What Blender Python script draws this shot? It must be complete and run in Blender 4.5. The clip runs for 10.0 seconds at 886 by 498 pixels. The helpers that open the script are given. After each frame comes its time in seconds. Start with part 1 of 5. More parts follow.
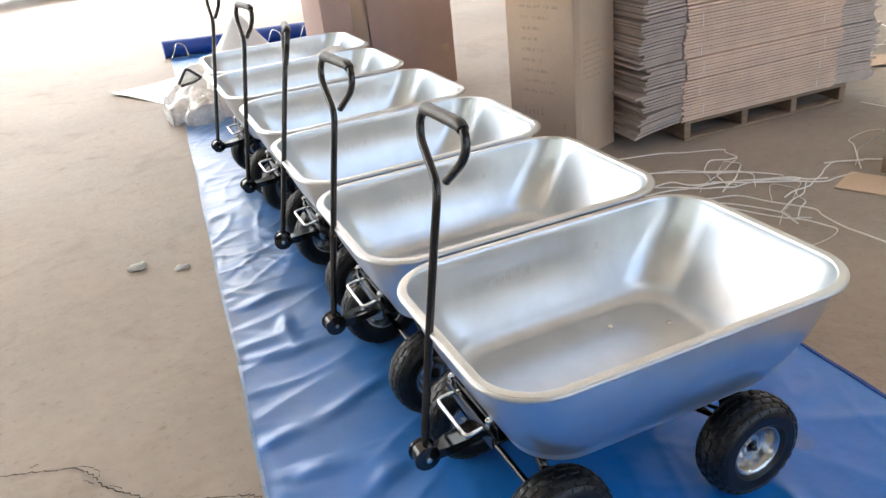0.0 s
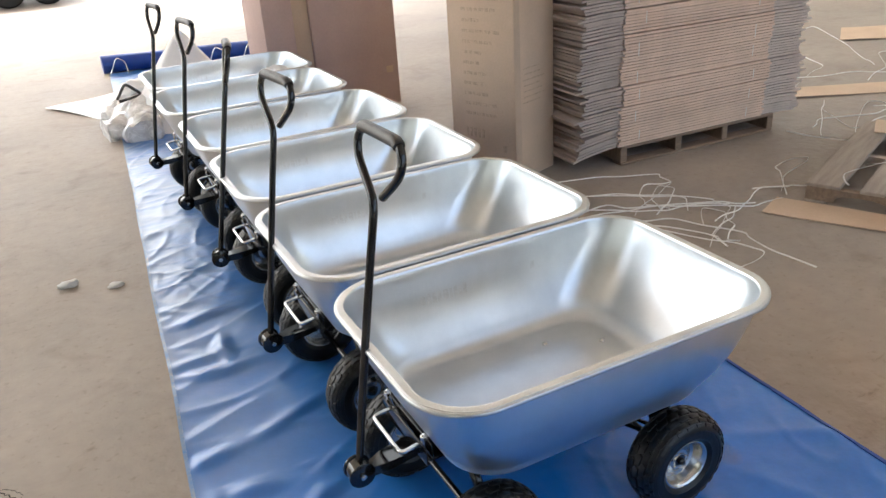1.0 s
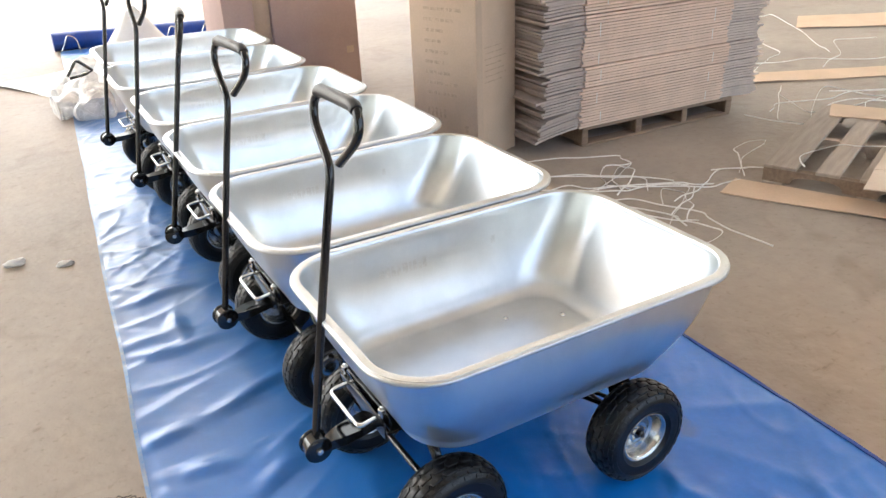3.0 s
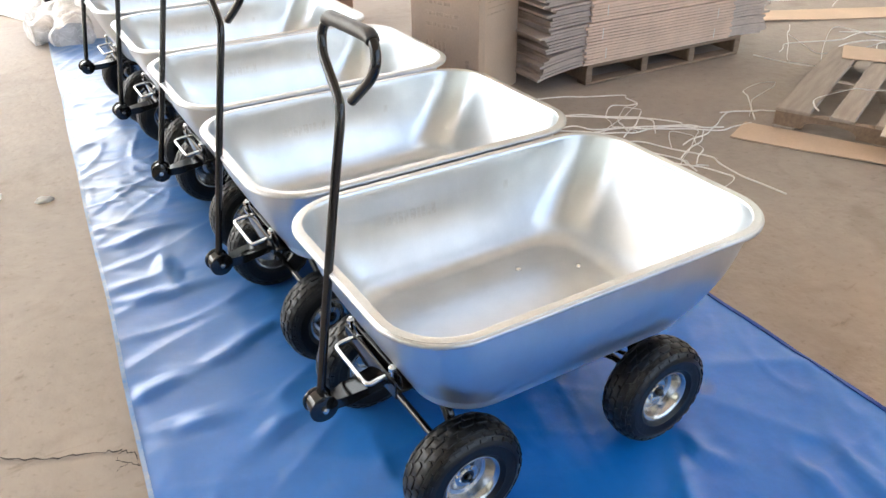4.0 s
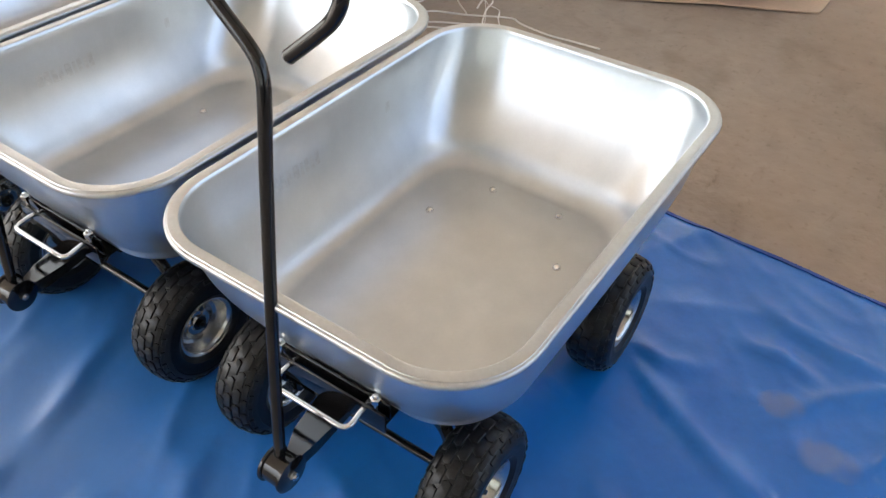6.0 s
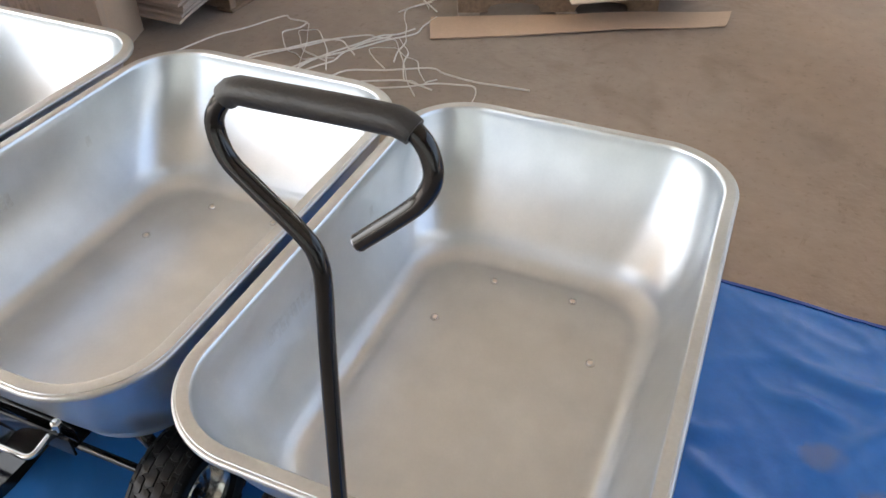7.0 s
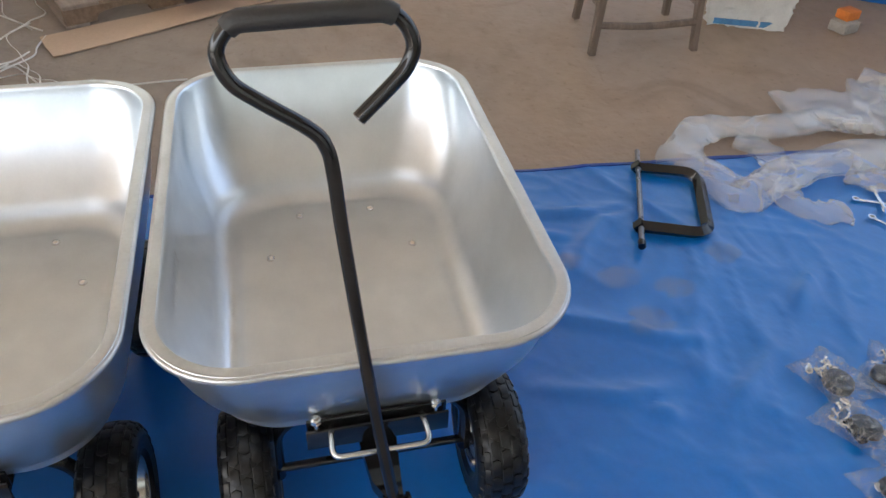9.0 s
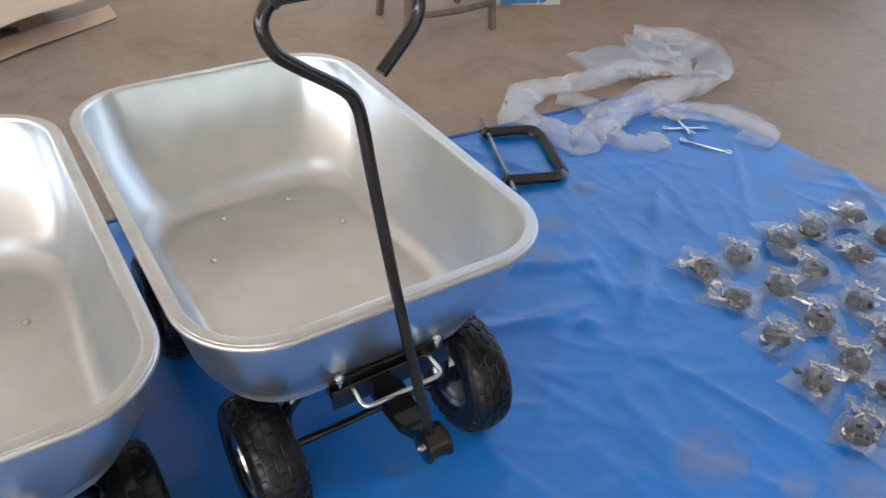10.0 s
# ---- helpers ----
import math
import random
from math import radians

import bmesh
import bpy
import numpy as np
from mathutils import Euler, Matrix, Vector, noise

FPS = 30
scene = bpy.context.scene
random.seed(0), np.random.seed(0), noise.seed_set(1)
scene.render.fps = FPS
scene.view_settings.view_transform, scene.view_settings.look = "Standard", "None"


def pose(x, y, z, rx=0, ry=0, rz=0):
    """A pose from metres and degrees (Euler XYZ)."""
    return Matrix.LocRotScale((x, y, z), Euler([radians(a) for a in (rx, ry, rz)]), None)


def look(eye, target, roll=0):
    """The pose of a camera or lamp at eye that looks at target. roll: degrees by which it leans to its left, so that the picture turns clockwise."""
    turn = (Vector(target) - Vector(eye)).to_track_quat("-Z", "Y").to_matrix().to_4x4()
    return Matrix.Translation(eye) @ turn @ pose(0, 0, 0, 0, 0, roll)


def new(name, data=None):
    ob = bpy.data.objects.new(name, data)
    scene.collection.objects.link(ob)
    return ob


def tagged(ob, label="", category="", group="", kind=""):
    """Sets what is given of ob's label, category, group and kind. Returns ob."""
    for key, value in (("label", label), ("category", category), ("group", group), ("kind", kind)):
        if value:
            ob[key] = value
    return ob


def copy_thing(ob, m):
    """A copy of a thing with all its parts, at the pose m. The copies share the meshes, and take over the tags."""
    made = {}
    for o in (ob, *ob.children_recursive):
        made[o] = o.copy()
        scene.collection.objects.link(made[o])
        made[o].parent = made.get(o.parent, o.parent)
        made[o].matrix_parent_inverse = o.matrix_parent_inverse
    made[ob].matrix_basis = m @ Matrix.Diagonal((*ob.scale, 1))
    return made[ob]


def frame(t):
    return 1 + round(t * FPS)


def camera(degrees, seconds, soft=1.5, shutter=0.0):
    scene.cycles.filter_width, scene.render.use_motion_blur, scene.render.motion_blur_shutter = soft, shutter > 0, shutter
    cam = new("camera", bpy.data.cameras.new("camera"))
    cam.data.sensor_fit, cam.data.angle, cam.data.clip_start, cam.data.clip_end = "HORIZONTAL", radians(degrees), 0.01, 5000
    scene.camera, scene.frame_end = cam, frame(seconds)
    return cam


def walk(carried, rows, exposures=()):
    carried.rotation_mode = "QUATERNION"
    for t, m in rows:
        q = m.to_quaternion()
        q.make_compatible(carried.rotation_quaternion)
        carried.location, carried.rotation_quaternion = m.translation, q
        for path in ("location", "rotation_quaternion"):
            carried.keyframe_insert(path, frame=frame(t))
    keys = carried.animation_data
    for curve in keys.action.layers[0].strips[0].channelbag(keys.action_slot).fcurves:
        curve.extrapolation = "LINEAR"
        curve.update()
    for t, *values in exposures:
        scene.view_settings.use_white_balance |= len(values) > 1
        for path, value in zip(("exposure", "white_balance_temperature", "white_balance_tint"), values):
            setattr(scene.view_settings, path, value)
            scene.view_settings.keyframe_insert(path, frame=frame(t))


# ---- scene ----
cam = camera(59.4, 10.0)
PATH = [
    (0, (-0.577, -1.365, 1.5), (0.09, 0.298, 0.611), -6.5),
    (0.5, (-0.571, -1.379, 1.496), (0.168, 0.258, 0.616), -5.2),
    (1, (-0.57, -1.392, 1.494), (0.239, 0.229, 0.645), -4.0),
    (1.5, (-0.562, -1.4, 1.488), (0.306, 0.191, 0.641), -3.1),
    (2, (-0.563, -1.396, 1.486), (0.328, 0.182, 0.64), -2.7),
    (3.3, (-0.559, -1.367, 1.429), (0.318, 0.177, 0.509), -2.3),
    (3.5, (-0.559, -1.349, 1.424), (0.305, 0.174, 0.457), -2.0),
    (4, (-0.556, -1.232, 1.404), (0.325, 0.242, 0.379), -1.0),
    (4.5, (-0.569, -1.071, 1.402), (0.496, 0.271, 0.37), 1.9),
    (5, (-0.577, -0.961, 1.385), (0.515, 0.3, 0.283), 2.7),
    (5.2, (-0.551, -0.89, 1.368), (0.528, 0.35, 0.229), 2.3),
    (6.3, (-0.598, -0.494, 1.339), (0.726, 0.163, -0.009), 3.0),
    (6.5, (-0.594, -0.435, 1.351), (0.755, 0.166, 0.002), 3.6),
    (7, (-0.494, -0.281, 1.374), (0.93, 0.311, 0.1), -0.2),
    (7.5, (-0.466, -0.162, 1.335), (0.976, 0.096, -0.027), 1.7),
    (8, (-0.552, -0.016, 1.35), (0.915, -0.185, 0.002), 2.4),
    (8.5, (-0.715, 0.03, 1.368), (0.767, -0.353, 0.08), 3.1),
    (9, (-0.831, 0.112, 1.386), (0.676, -0.277, 0.13), 2.5),
    (9.5, (-0.849, 0.299, 1.371), (0.637, -0.317, 0.182), 3.2),
    (10, (-0.87, 0.489, 1.364), (0.447, -0.415, 0.161), 2.8),
]
walk(cam, [(t, look(eye, target, roll)) for t, eye, target, roll in PATH],
     exposures=[(0, 2.25, 6200, 6), (1, 2.08, 6220, 6), (2, 2.06, 6220, 6), (3.4, 2.72, 6280, 6), (4.0, 2.62, 6280, 6), (4.5, 2.36, 6280, 6), (5.0, 2.24, 6300, 7), (5.4, 2.2, 6280, 7), (6.4, 2.13, 6220, 7), (7, 2.05, 6200, 8), (8.2, 1.91, 6140, 8), (9, 1.98, 6080, 7), (9.5, 2.03, 6080, 7), (10, 2.16, 6080, 7)])

# ---- world and light ----
SUN_EL, SUN_AZ = radians(50), radians(-20)
world = bpy.data.worlds.new("daylight")
scene.world = world
world.use_nodes = True
wn, wl = world.node_tree.nodes, world.node_tree.links
sky = wn.new("ShaderNodeTexSky")
sky.sky_type, sky.sun_disc = "NISHITA", False
sky.sun_elevation, sky.sun_rotation = SUN_EL, SUN_AZ
sky.air_density, sky.dust_density, sky.ozone_density = 0.9, 7.0, 0.7
haze = wn.new("ShaderNodeHueSaturation")
haze.inputs["Saturation"].default_value = 0.65
wl.new(sky.outputs[0], haze.inputs["Color"])
wl.new(haze.outputs[0], wn["Background"].inputs[0])
wn["Background"].inputs[1].default_value = 0.15
sun_data = bpy.data.lights.new("sun", "SUN")
sun_data.energy, sun_data.angle, sun_data.color = 1.8, radians(10), (1.0, 0.95, 0.88)
sun = new("sun", sun_data)
sun.matrix_world = look(Vector((math.sin(SUN_AZ) * math.cos(SUN_EL), math.cos(SUN_AZ) * math.cos(SUN_EL), math.sin(SUN_EL))) * 40, (0, 0, 0))


# ---- materials ----
def material(name, colour, rough=0.5, metal=0.0, vary=0.15, scale=6.0, fine=60.0, bump=0.0, bump_scale=None,
             tint=None, rough_vary=0.1, island=0.0, stretch=(1, 1, 1), obj_random=0.0, spec=0.5):
    """A surface with colour and gloss varied at two scales and a fine relief."""
    m = bpy.data.materials.new(name)
    m.use_nodes = True
    n, l = m.node_tree.nodes, m.node_tree.links
    b = n["Principled BSDF"]
    b.inputs["Metallic"].default_value = metal
    b.inputs["Specular IOR Level"].default_value = spec
    co = n.new("ShaderNodeTexCoord")
    mp = n.new("ShaderNodeMapping")
    mp.inputs["Scale"].default_value = stretch
    l.new(co.outputs["Object"], mp.inputs[0])

    def tex(s, detail):
        t = n.new("ShaderNodeTexNoise")
        t.inputs["Scale"].default_value, t.inputs["Detail"].default_value = s, detail
        l.new(mp.outputs[0], t.inputs["Vector"])
        return t.outputs[0]

    def math_node(op, a, c):
        k = n.new("ShaderNodeMath")
        k.operation = op
        for i, v in enumerate((a, c)):
            if isinstance(v, (int, float)):
                k.inputs[i].default_value = v
            else:
                l.new(v, k.inputs[i])
        return k.outputs[0]

    big, small = tex(scale, 4), tex(fine, 3)
    both = math_node("ADD", math_node("MULTIPLY", big, 0.65), math_node("MULTIPLY", small, 0.35))
    ramp = n.new("ShaderNodeMapRange")
    ramp.inputs["From Min"].default_value, ramp.inputs["From Max"].default_value = 0.3, 0.7
    l.new(both, ramp.inputs["Value"])
    mix = n.new("ShaderNodeMix")
    mix.data_type = "RGBA"
    low = tuple(c * (1 - vary) for c in colour) if tint is None else tint
    high = tuple(min(1, c * (1 + vary)) for c in colour)
    mix.inputs["A"].default_value, mix.inputs["B"].default_value = (*low, 1), (*high, 1)
    l.new(ramp.outputs[0], mix.inputs["Factor"])
    out = mix.outputs["Result"]
    if island or obj_random:
        src = n.new("ShaderNodeNewGeometry").outputs["Random Per Island"] if island else n.new("ShaderNodeObjectInfo").outputs["Random"]
        k = math_node("ADD", math_node("MULTIPLY", src, 2 * (island or obj_random)), 1 - (island or obj_random))
        sc = n.new("ShaderNodeVectorMath")
        sc.operation = "SCALE"
        l.new(out, sc.inputs[0])
        l.new(k, sc.inputs["Scale"])
        out = sc.outputs[0]
    l.new(out, b.inputs["Base Color"])
    l.new(math_node("ADD", math_node("MULTIPLY", tex(scale * 1.4, 1.5), 2 * rough_vary), rough - rough_vary), b.inputs["Roughness"])
    if bump:
        bp = n.new("ShaderNodeBump")
        bp.inputs["Strength"].default_value, bp.inputs["Distance"].default_value = 1.0, bump
        l.new(tex(bump_scale, 4) if bump_scale else both, bp.inputs["Height"])
        l.new(bp.outputs[0], b.inputs["Normal"])
    return m


def film_material(name, milk_low, milk_high, scale=9, rough=0.12, bump=0.006, edge=0.32, face=0.12, glint_lines=0.0):
    """Thin plastic film: see-through, unevenly milky, with a glossy crinkled skin."""
    m = bpy.data.materials.new(name)
    m.use_nodes = True
    n, l = m.node_tree.nodes, m.node_tree.links
    n.remove(n["Principled BSDF"])
    co = n.new("ShaderNodeTexCoord")
    mist = n.new("ShaderNodeTexNoise")
    mist.inputs["Scale"].default_value, mist.inputs["Detail"].default_value = scale, 3
    l.new(co.outputs["Object"], mist.inputs["Vector"])
    r = n.new("ShaderNodeMapRange")
    r.interpolation_type = "SMOOTHSTEP"
    r.inputs["From Min"].default_value, r.inputs["From Max"].default_value = 0.3, 0.7
    r.inputs["To Min"].default_value, r.inputs["To Max"].default_value = milk_low, milk_high
    l.new(mist.outputs[0], r.inputs["Value"])
    crinkle = n.new("ShaderNodeTexNoise")
    crinkle.inputs["Scale"].default_value, crinkle.inputs["Detail"].default_value = scale * 3, 2
    l.new(co.outputs["Object"], crinkle.inputs["Vector"])
    bp = n.new("ShaderNodeBump")
    bp.inputs["Strength"].default_value, bp.inputs["Distance"].default_value = 1.0, bump
    l.new(crinkle.outputs[0], bp.inputs["Height"])
    clear, milk, gloss = n.new("ShaderNodeBsdfTransparent"), n.new("ShaderNodeBsdfDiffuse"), n.new("ShaderNodeBsdfGlossy")
    clear.inputs[0].default_value = (0.97, 0.97, 0.97, 1)
    milk.inputs[0].default_value = (0.88, 0.89, 0.90, 1)
    gloss.inputs["Roughness"].default_value = rough
    l.new(bp.outputs[0], gloss.inputs["Normal"])
    body, skin_mix, fres = n.new("ShaderNodeMixShader"), n.new("ShaderNodeMixShader"), n.new("ShaderNodeLayerWeight")
    fres.inputs["Blend"].default_value = 0.25
    l.new(bp.outputs[0], fres.inputs["Normal"])
    # thin whiter lines in the milk stand in for glints along the creases
    ridge = n.new("ShaderNodeTexNoise")
    ridge.inputs["Scale"].default_value, ridge.inputs["Detail"].default_value, ridge.inputs["Distortion"].default_value = scale * 1.6, 1, 0.6
    l.new(co.outputs["Object"], ridge.inputs["Vector"])
    fac = r.outputs[0]
    steps = (("SUBTRACT", ridge.outputs[0], 0.5), ("ABSOLUTE", None, 0.0), ("MULTIPLY", None, -26.0), ("ADD", None, 1.0), ("MAXIMUM", None, 0.0), ("MULTIPLY", None, glint_lines), ("ADD", None, fac))
    last = None
    for op, first, second in steps:
        q = n.new("ShaderNodeMath")
        q.operation = op
        l.new(first if first is not None else last, q.inputs[0])
        if isinstance(second, float):
            q.inputs[1].default_value = second
        else:
            l.new(second, q.inputs[1])
        last = q.outputs[0]
    l.new(last, body.inputs[0])
    l.new(clear.outputs[0], body.inputs[1])
    l.new(milk.outputs[0], body.inputs[2])
    share = n.new("ShaderNodeMath")
    share.operation = "MULTIPLY_ADD"
    l.new(fres.outputs["Facing"], share.inputs[0])
    share.inputs[1].default_value, share.inputs[2].default_value = edge, face
    l.new(share.outputs[0], skin_mix.inputs[0])
    l.new(body.outputs[0], skin_mix.inputs[1])
    l.new(gloss.outputs[0], skin_mix.inputs[2])
    l.new(skin_mix.outputs[0], n["Material Output"].inputs[0])
    return m


def floor_material():
    m = material("dusty_concrete", (0.335, 0.285, 0.24), 0.62, 0, 0.16, 0.9, 14, 0.004, 30, rough_vary=0.12)
    n, l = m.node_tree.nodes, m.node_tree.links
    b = n["Principled BSDF"]
    src = b.inputs["Base Color"].links[0].from_socket
    co = n.new("ShaderNodeTexCoord")
    sm = n.new("ShaderNodeTexNoise")
    sm.inputs["Scale"].default_value, sm.inputs["Detail"].default_value, sm.inputs["Distortion"].default_value = 2.6, 7, 1.2
    l.new(co.outputs["Object"], sm.inputs["Vector"])
    r = n.new("ShaderNodeMapRange")
    r.inputs["From Min"].default_value, r.inputs["From Max"].default_value = 0.56, 0.72
    l.new(sm.outputs[0], r.inputs["Value"])
    mx = n.new("ShaderNodeMix")
    mx.data_type, mx.blend_type = "RGBA", "MULTIPLY"
    mx.inputs["B"].default_value = (0.82, 0.80, 0.78, 1)
    l.new(r.outputs[0], mx.inputs["Factor"])
    l.new(src, mx.inputs["A"])
    speck = n.new("ShaderNodeTexNoise")
    speck.inputs["Scale"].default_value, speck.inputs["Detail"].default_value = 38, 4
    l.new(co.outputs["Object"], speck.inputs["Vector"])
    r2 = n.new("ShaderNodeMapRange")
    r2.interpolation_type = "SMOOTHSTEP"
    r2.inputs["From Min"].default_value, r2.inputs["From Max"].default_value = 0.58, 0.72
    l.new(speck.outputs[0], r2.inputs["Value"])
    mx2 = n.new("ShaderNodeMix")
    mx2.data_type, mx2.blend_type = "RGBA", "MULTIPLY"
    mx2.inputs["B"].default_value = (0.85, 0.83, 0.81, 1)
    l.new(r2.outputs[0], mx2.inputs["Factor"])
    l.new(mx.outputs["Result"], mx2.inputs["A"])
    split, near, east = n.new("ShaderNodeSeparateXYZ"), n.new("ShaderNodeMapRange"), n.new("ShaderNodeMapRange")
    l.new(co.outputs["Object"], split.inputs[0])
    near.interpolation_type = east.interpolation_type = "SMOOTHSTEP"
    near.inputs["From Min"].default_value, near.inputs["From Max"].default_value = 0.7, -0.7
    east.inputs["From Min"].default_value, east.inputs["From Max"].default_value = 0.2, 1.6
    l.new(split.outputs["Y"], near.inputs["Value"])
    l.new(split.outputs["X"], east.inputs["Value"])
    both, drift = n.new("ShaderNodeMath"), n.new("ShaderNodeMath")
    both.operation = drift.operation = "MULTIPLY"
    l.new(near.outputs[0], both.inputs[0])
    l.new(east.outputs[0], both.inputs[1])
    cloud = n.new("ShaderNodeTexNoise")
    cloud.inputs["Scale"].default_value, cloud.inputs["Detail"].default_value = 1.1, 5
    l.new(co.outputs["Object"], cloud.inputs["Vector"])
    lift = n.new("ShaderNodeMapRange")
    lift.inputs["From Min"].default_value, lift.inputs["From Max"].default_value, lift.inputs["To Min"].default_value = 0.3, 0.62, 0.45
    l.new(cloud.outputs[0], lift.inputs["Value"])
    l.new(both.outputs[0], drift.inputs[0])
    l.new(lift.outputs[0], drift.inputs[1])
    brown = n.new("ShaderNodeMix")
    brown.data_type, brown.blend_type = "RGBA", "MULTIPLY"
    brown.inputs["B"].default_value = (1.02, 0.89, 0.76, 1)
    l.new(drift.outputs[0], brown.inputs["Factor"])
    l.new(mx2.outputs["Result"], brown.inputs["A"])
    # dark scuffs and drag marks
    mp, scuff, r3 = n.new("ShaderNodeMapping"), n.new("ShaderNodeTexNoise"), n.new("ShaderNodeMapRange")
    mp.inputs["Scale"].default_value, mp.inputs["Rotation"].default_value = (1.0, 3.2, 1), (0, 0, 0.5)
    l.new(co.outputs["Object"], mp.inputs[0])
    l.new(mp.outputs[0], scuff.inputs["Vector"])
    scuff.inputs["Scale"].default_value, scuff.inputs["Detail"].default_value, scuff.inputs["Roughness"].default_value, scuff.inputs["Distortion"].default_value = 3.4, 9, 0.68, 0.5
    r3.interpolation_type = "SMOOTHSTEP"
    r3.inputs["From Min"].default_value, r3.inputs["From Max"].default_value = 0.60, 0.74
    l.new(scuff.outputs[0], r3.inputs["Value"])
    dark = n.new("ShaderNodeMix")
    dark.data_type, dark.blend_type = "RGBA", "MULTIPLY"
    dark.inputs["B"].default_value = (0.70, 0.67, 0.64, 1)
    l.new(r3.outputs[0], dark.inputs["Factor"])
    l.new(brown.outputs["Result"], dark.inputs["A"])
    l.new(dark.outputs["Result"], b.inputs["Base Color"])
    return m


def zinc_material():
    """Galvanised sheet: soft smudges, faint drawn streaks and a slightly wavy surface."""
    m = bpy.data.materials.new("galvanised_steel")
    m.use_nodes = True
    n, l = m.node_tree.nodes, m.node_tree.links
    b = n["Principled BSDF"]
    b.inputs["Metallic"].default_value = 0.94
    co = n.new("ShaderNodeTexCoord")

    def tex(scale, detail, stretch=(1, 1, 1)):
        mp, t = n.new("ShaderNodeMapping"), n.new("ShaderNodeTexNoise")
        mp.inputs["Scale"].default_value = stretch
        t.inputs["Scale"].default_value, t.inputs["Detail"].default_value = scale, detail
        l.new(co.outputs["Object"], mp.inputs[0])
        l.new(mp.outputs[0], t.inputs["Vector"])
        return t.outputs[0]

    def line(a, k, c):
        q = n.new("ShaderNodeMath")
        q.operation = "MULTIPLY_ADD"
        l.new(a, q.inputs[0])
        q.inputs[1].default_value = k
        if isinstance(c, float):
            q.inputs[2].default_value = c
        else:
            l.new(c, q.inputs[2])
        return q.outputs[0]

    smudge, streak, grain, blotch = tex(5, 2), tex(14, 2, (1, 1, .12)), tex(170, 1), tex(11, 6)
    mix = n.new("ShaderNodeMix")
    mix.data_type = "RGBA"
    mix.inputs["A"].default_value, mix.inputs["B"].default_value = (0.57, 0.61, 0.645, 1), (0.82, 0.86, 0.895, 1)
    l.new(line(blotch, .75, line(streak, .35, line(grain, .15, -0.1))), mix.inputs["Factor"])
    l.new(mix.outputs["Result"], b.inputs["Base Color"])
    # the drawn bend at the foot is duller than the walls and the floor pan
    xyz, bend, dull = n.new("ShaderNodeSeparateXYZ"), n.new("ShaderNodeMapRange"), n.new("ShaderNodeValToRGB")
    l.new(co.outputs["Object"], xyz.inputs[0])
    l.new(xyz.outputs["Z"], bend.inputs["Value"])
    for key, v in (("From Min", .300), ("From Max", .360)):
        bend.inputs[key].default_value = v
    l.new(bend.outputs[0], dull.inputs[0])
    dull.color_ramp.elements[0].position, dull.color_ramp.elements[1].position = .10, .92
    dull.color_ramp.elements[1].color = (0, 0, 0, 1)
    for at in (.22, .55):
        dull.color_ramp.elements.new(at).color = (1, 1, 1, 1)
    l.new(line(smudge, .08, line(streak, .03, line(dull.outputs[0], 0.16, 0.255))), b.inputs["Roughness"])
    bp = n.new("ShaderNodeBump")
    bp.inputs["Strength"].default_value, bp.inputs["Distance"].default_value = 0.6, 0.005
    l.new(line(tex(4.5, 1), .4, line(grain, .006, line(streak, .05, 0.0))), bp.inputs["Height"])
    l.new(bp.outputs[0], b.inputs["Normal"])
    return m


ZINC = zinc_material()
RIM_ZINC = material("dull_zinc_rim", (0.62, 0.64, 0.65), 0.40, 0.9, 0.10, 14, 150, 0.0003, 60)
BLACK = material("black_gloss_paint", (0.007, 0.007, 0.008), 0.09, 0, 0.3, 12, 90, 0.0002, 40, rough_vary=0.03, spec=0.65)
FOAM = material("black_foam_grip", (0.020, 0.020, 0.021), 0.46, 0, 0.3, 30, 300, 0.0006, 300, spec=0.8)
RUBBER = material("black_rubber", (0.0065, 0.0065, 0.0068), 0.34, 0, 0.4, 18, 160, 0.0004, 120, rough_vary=0.06, spec=0.42)
CHROME = material("bright_zinc_plating", (0.72, 0.72, 0.71), 0.2, 1.0, 0.1, 30, 200, 0.0003, 90)
WHEEL_ZINC = material("pressed_zinc_rim", (0.60, 0.60, 0.59), 0.20, 1.0, 0.15, 25, 120, 0.0006, 30, rough_vary=0.05)
STEEL = material("grey_steel_pin", (0.24, 0.24, 0.26), 0.3, 1.0, 0.1, 30, 200, 0.0002, 90)
INK = material("grey_ink", (0.68, 0.71, 0.735), 0.34, 0.94, 0.14, 60, 200, rough_vary=0.03)
BOLT_HEAD = material("worn_bolt_head", (0.82, 0.81, 0.79), 0.22, 1.0, 0.3, 60, 260, 0.0004, 200)
FLOOR = floor_material()
TARP = material("blue_pvc_tarpaulin", (0.004, 0.165, 0.60), 0.315, 0, 0.10, 3, 60, 0.0012, 22, rough_vary=0.035, spec=0.6)
TARP.node_tree.nodes["Principled BSDF"].inputs["Coat Weight"].default_value = 0.42
TARP.node_tree.nodes["Principled BSDF"].inputs["Coat Roughness"].default_value = 0.42
_n, _l = TARP.node_tree.nodes, TARP.node_tree.links
_b = _n["Principled BSDF"]
_old = _b.inputs["Base Color"].links[0].from_socket
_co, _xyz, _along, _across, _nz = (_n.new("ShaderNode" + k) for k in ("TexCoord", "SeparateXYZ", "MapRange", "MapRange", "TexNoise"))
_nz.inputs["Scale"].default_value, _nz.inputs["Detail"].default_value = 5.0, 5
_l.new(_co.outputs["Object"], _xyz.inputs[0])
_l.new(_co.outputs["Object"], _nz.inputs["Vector"])
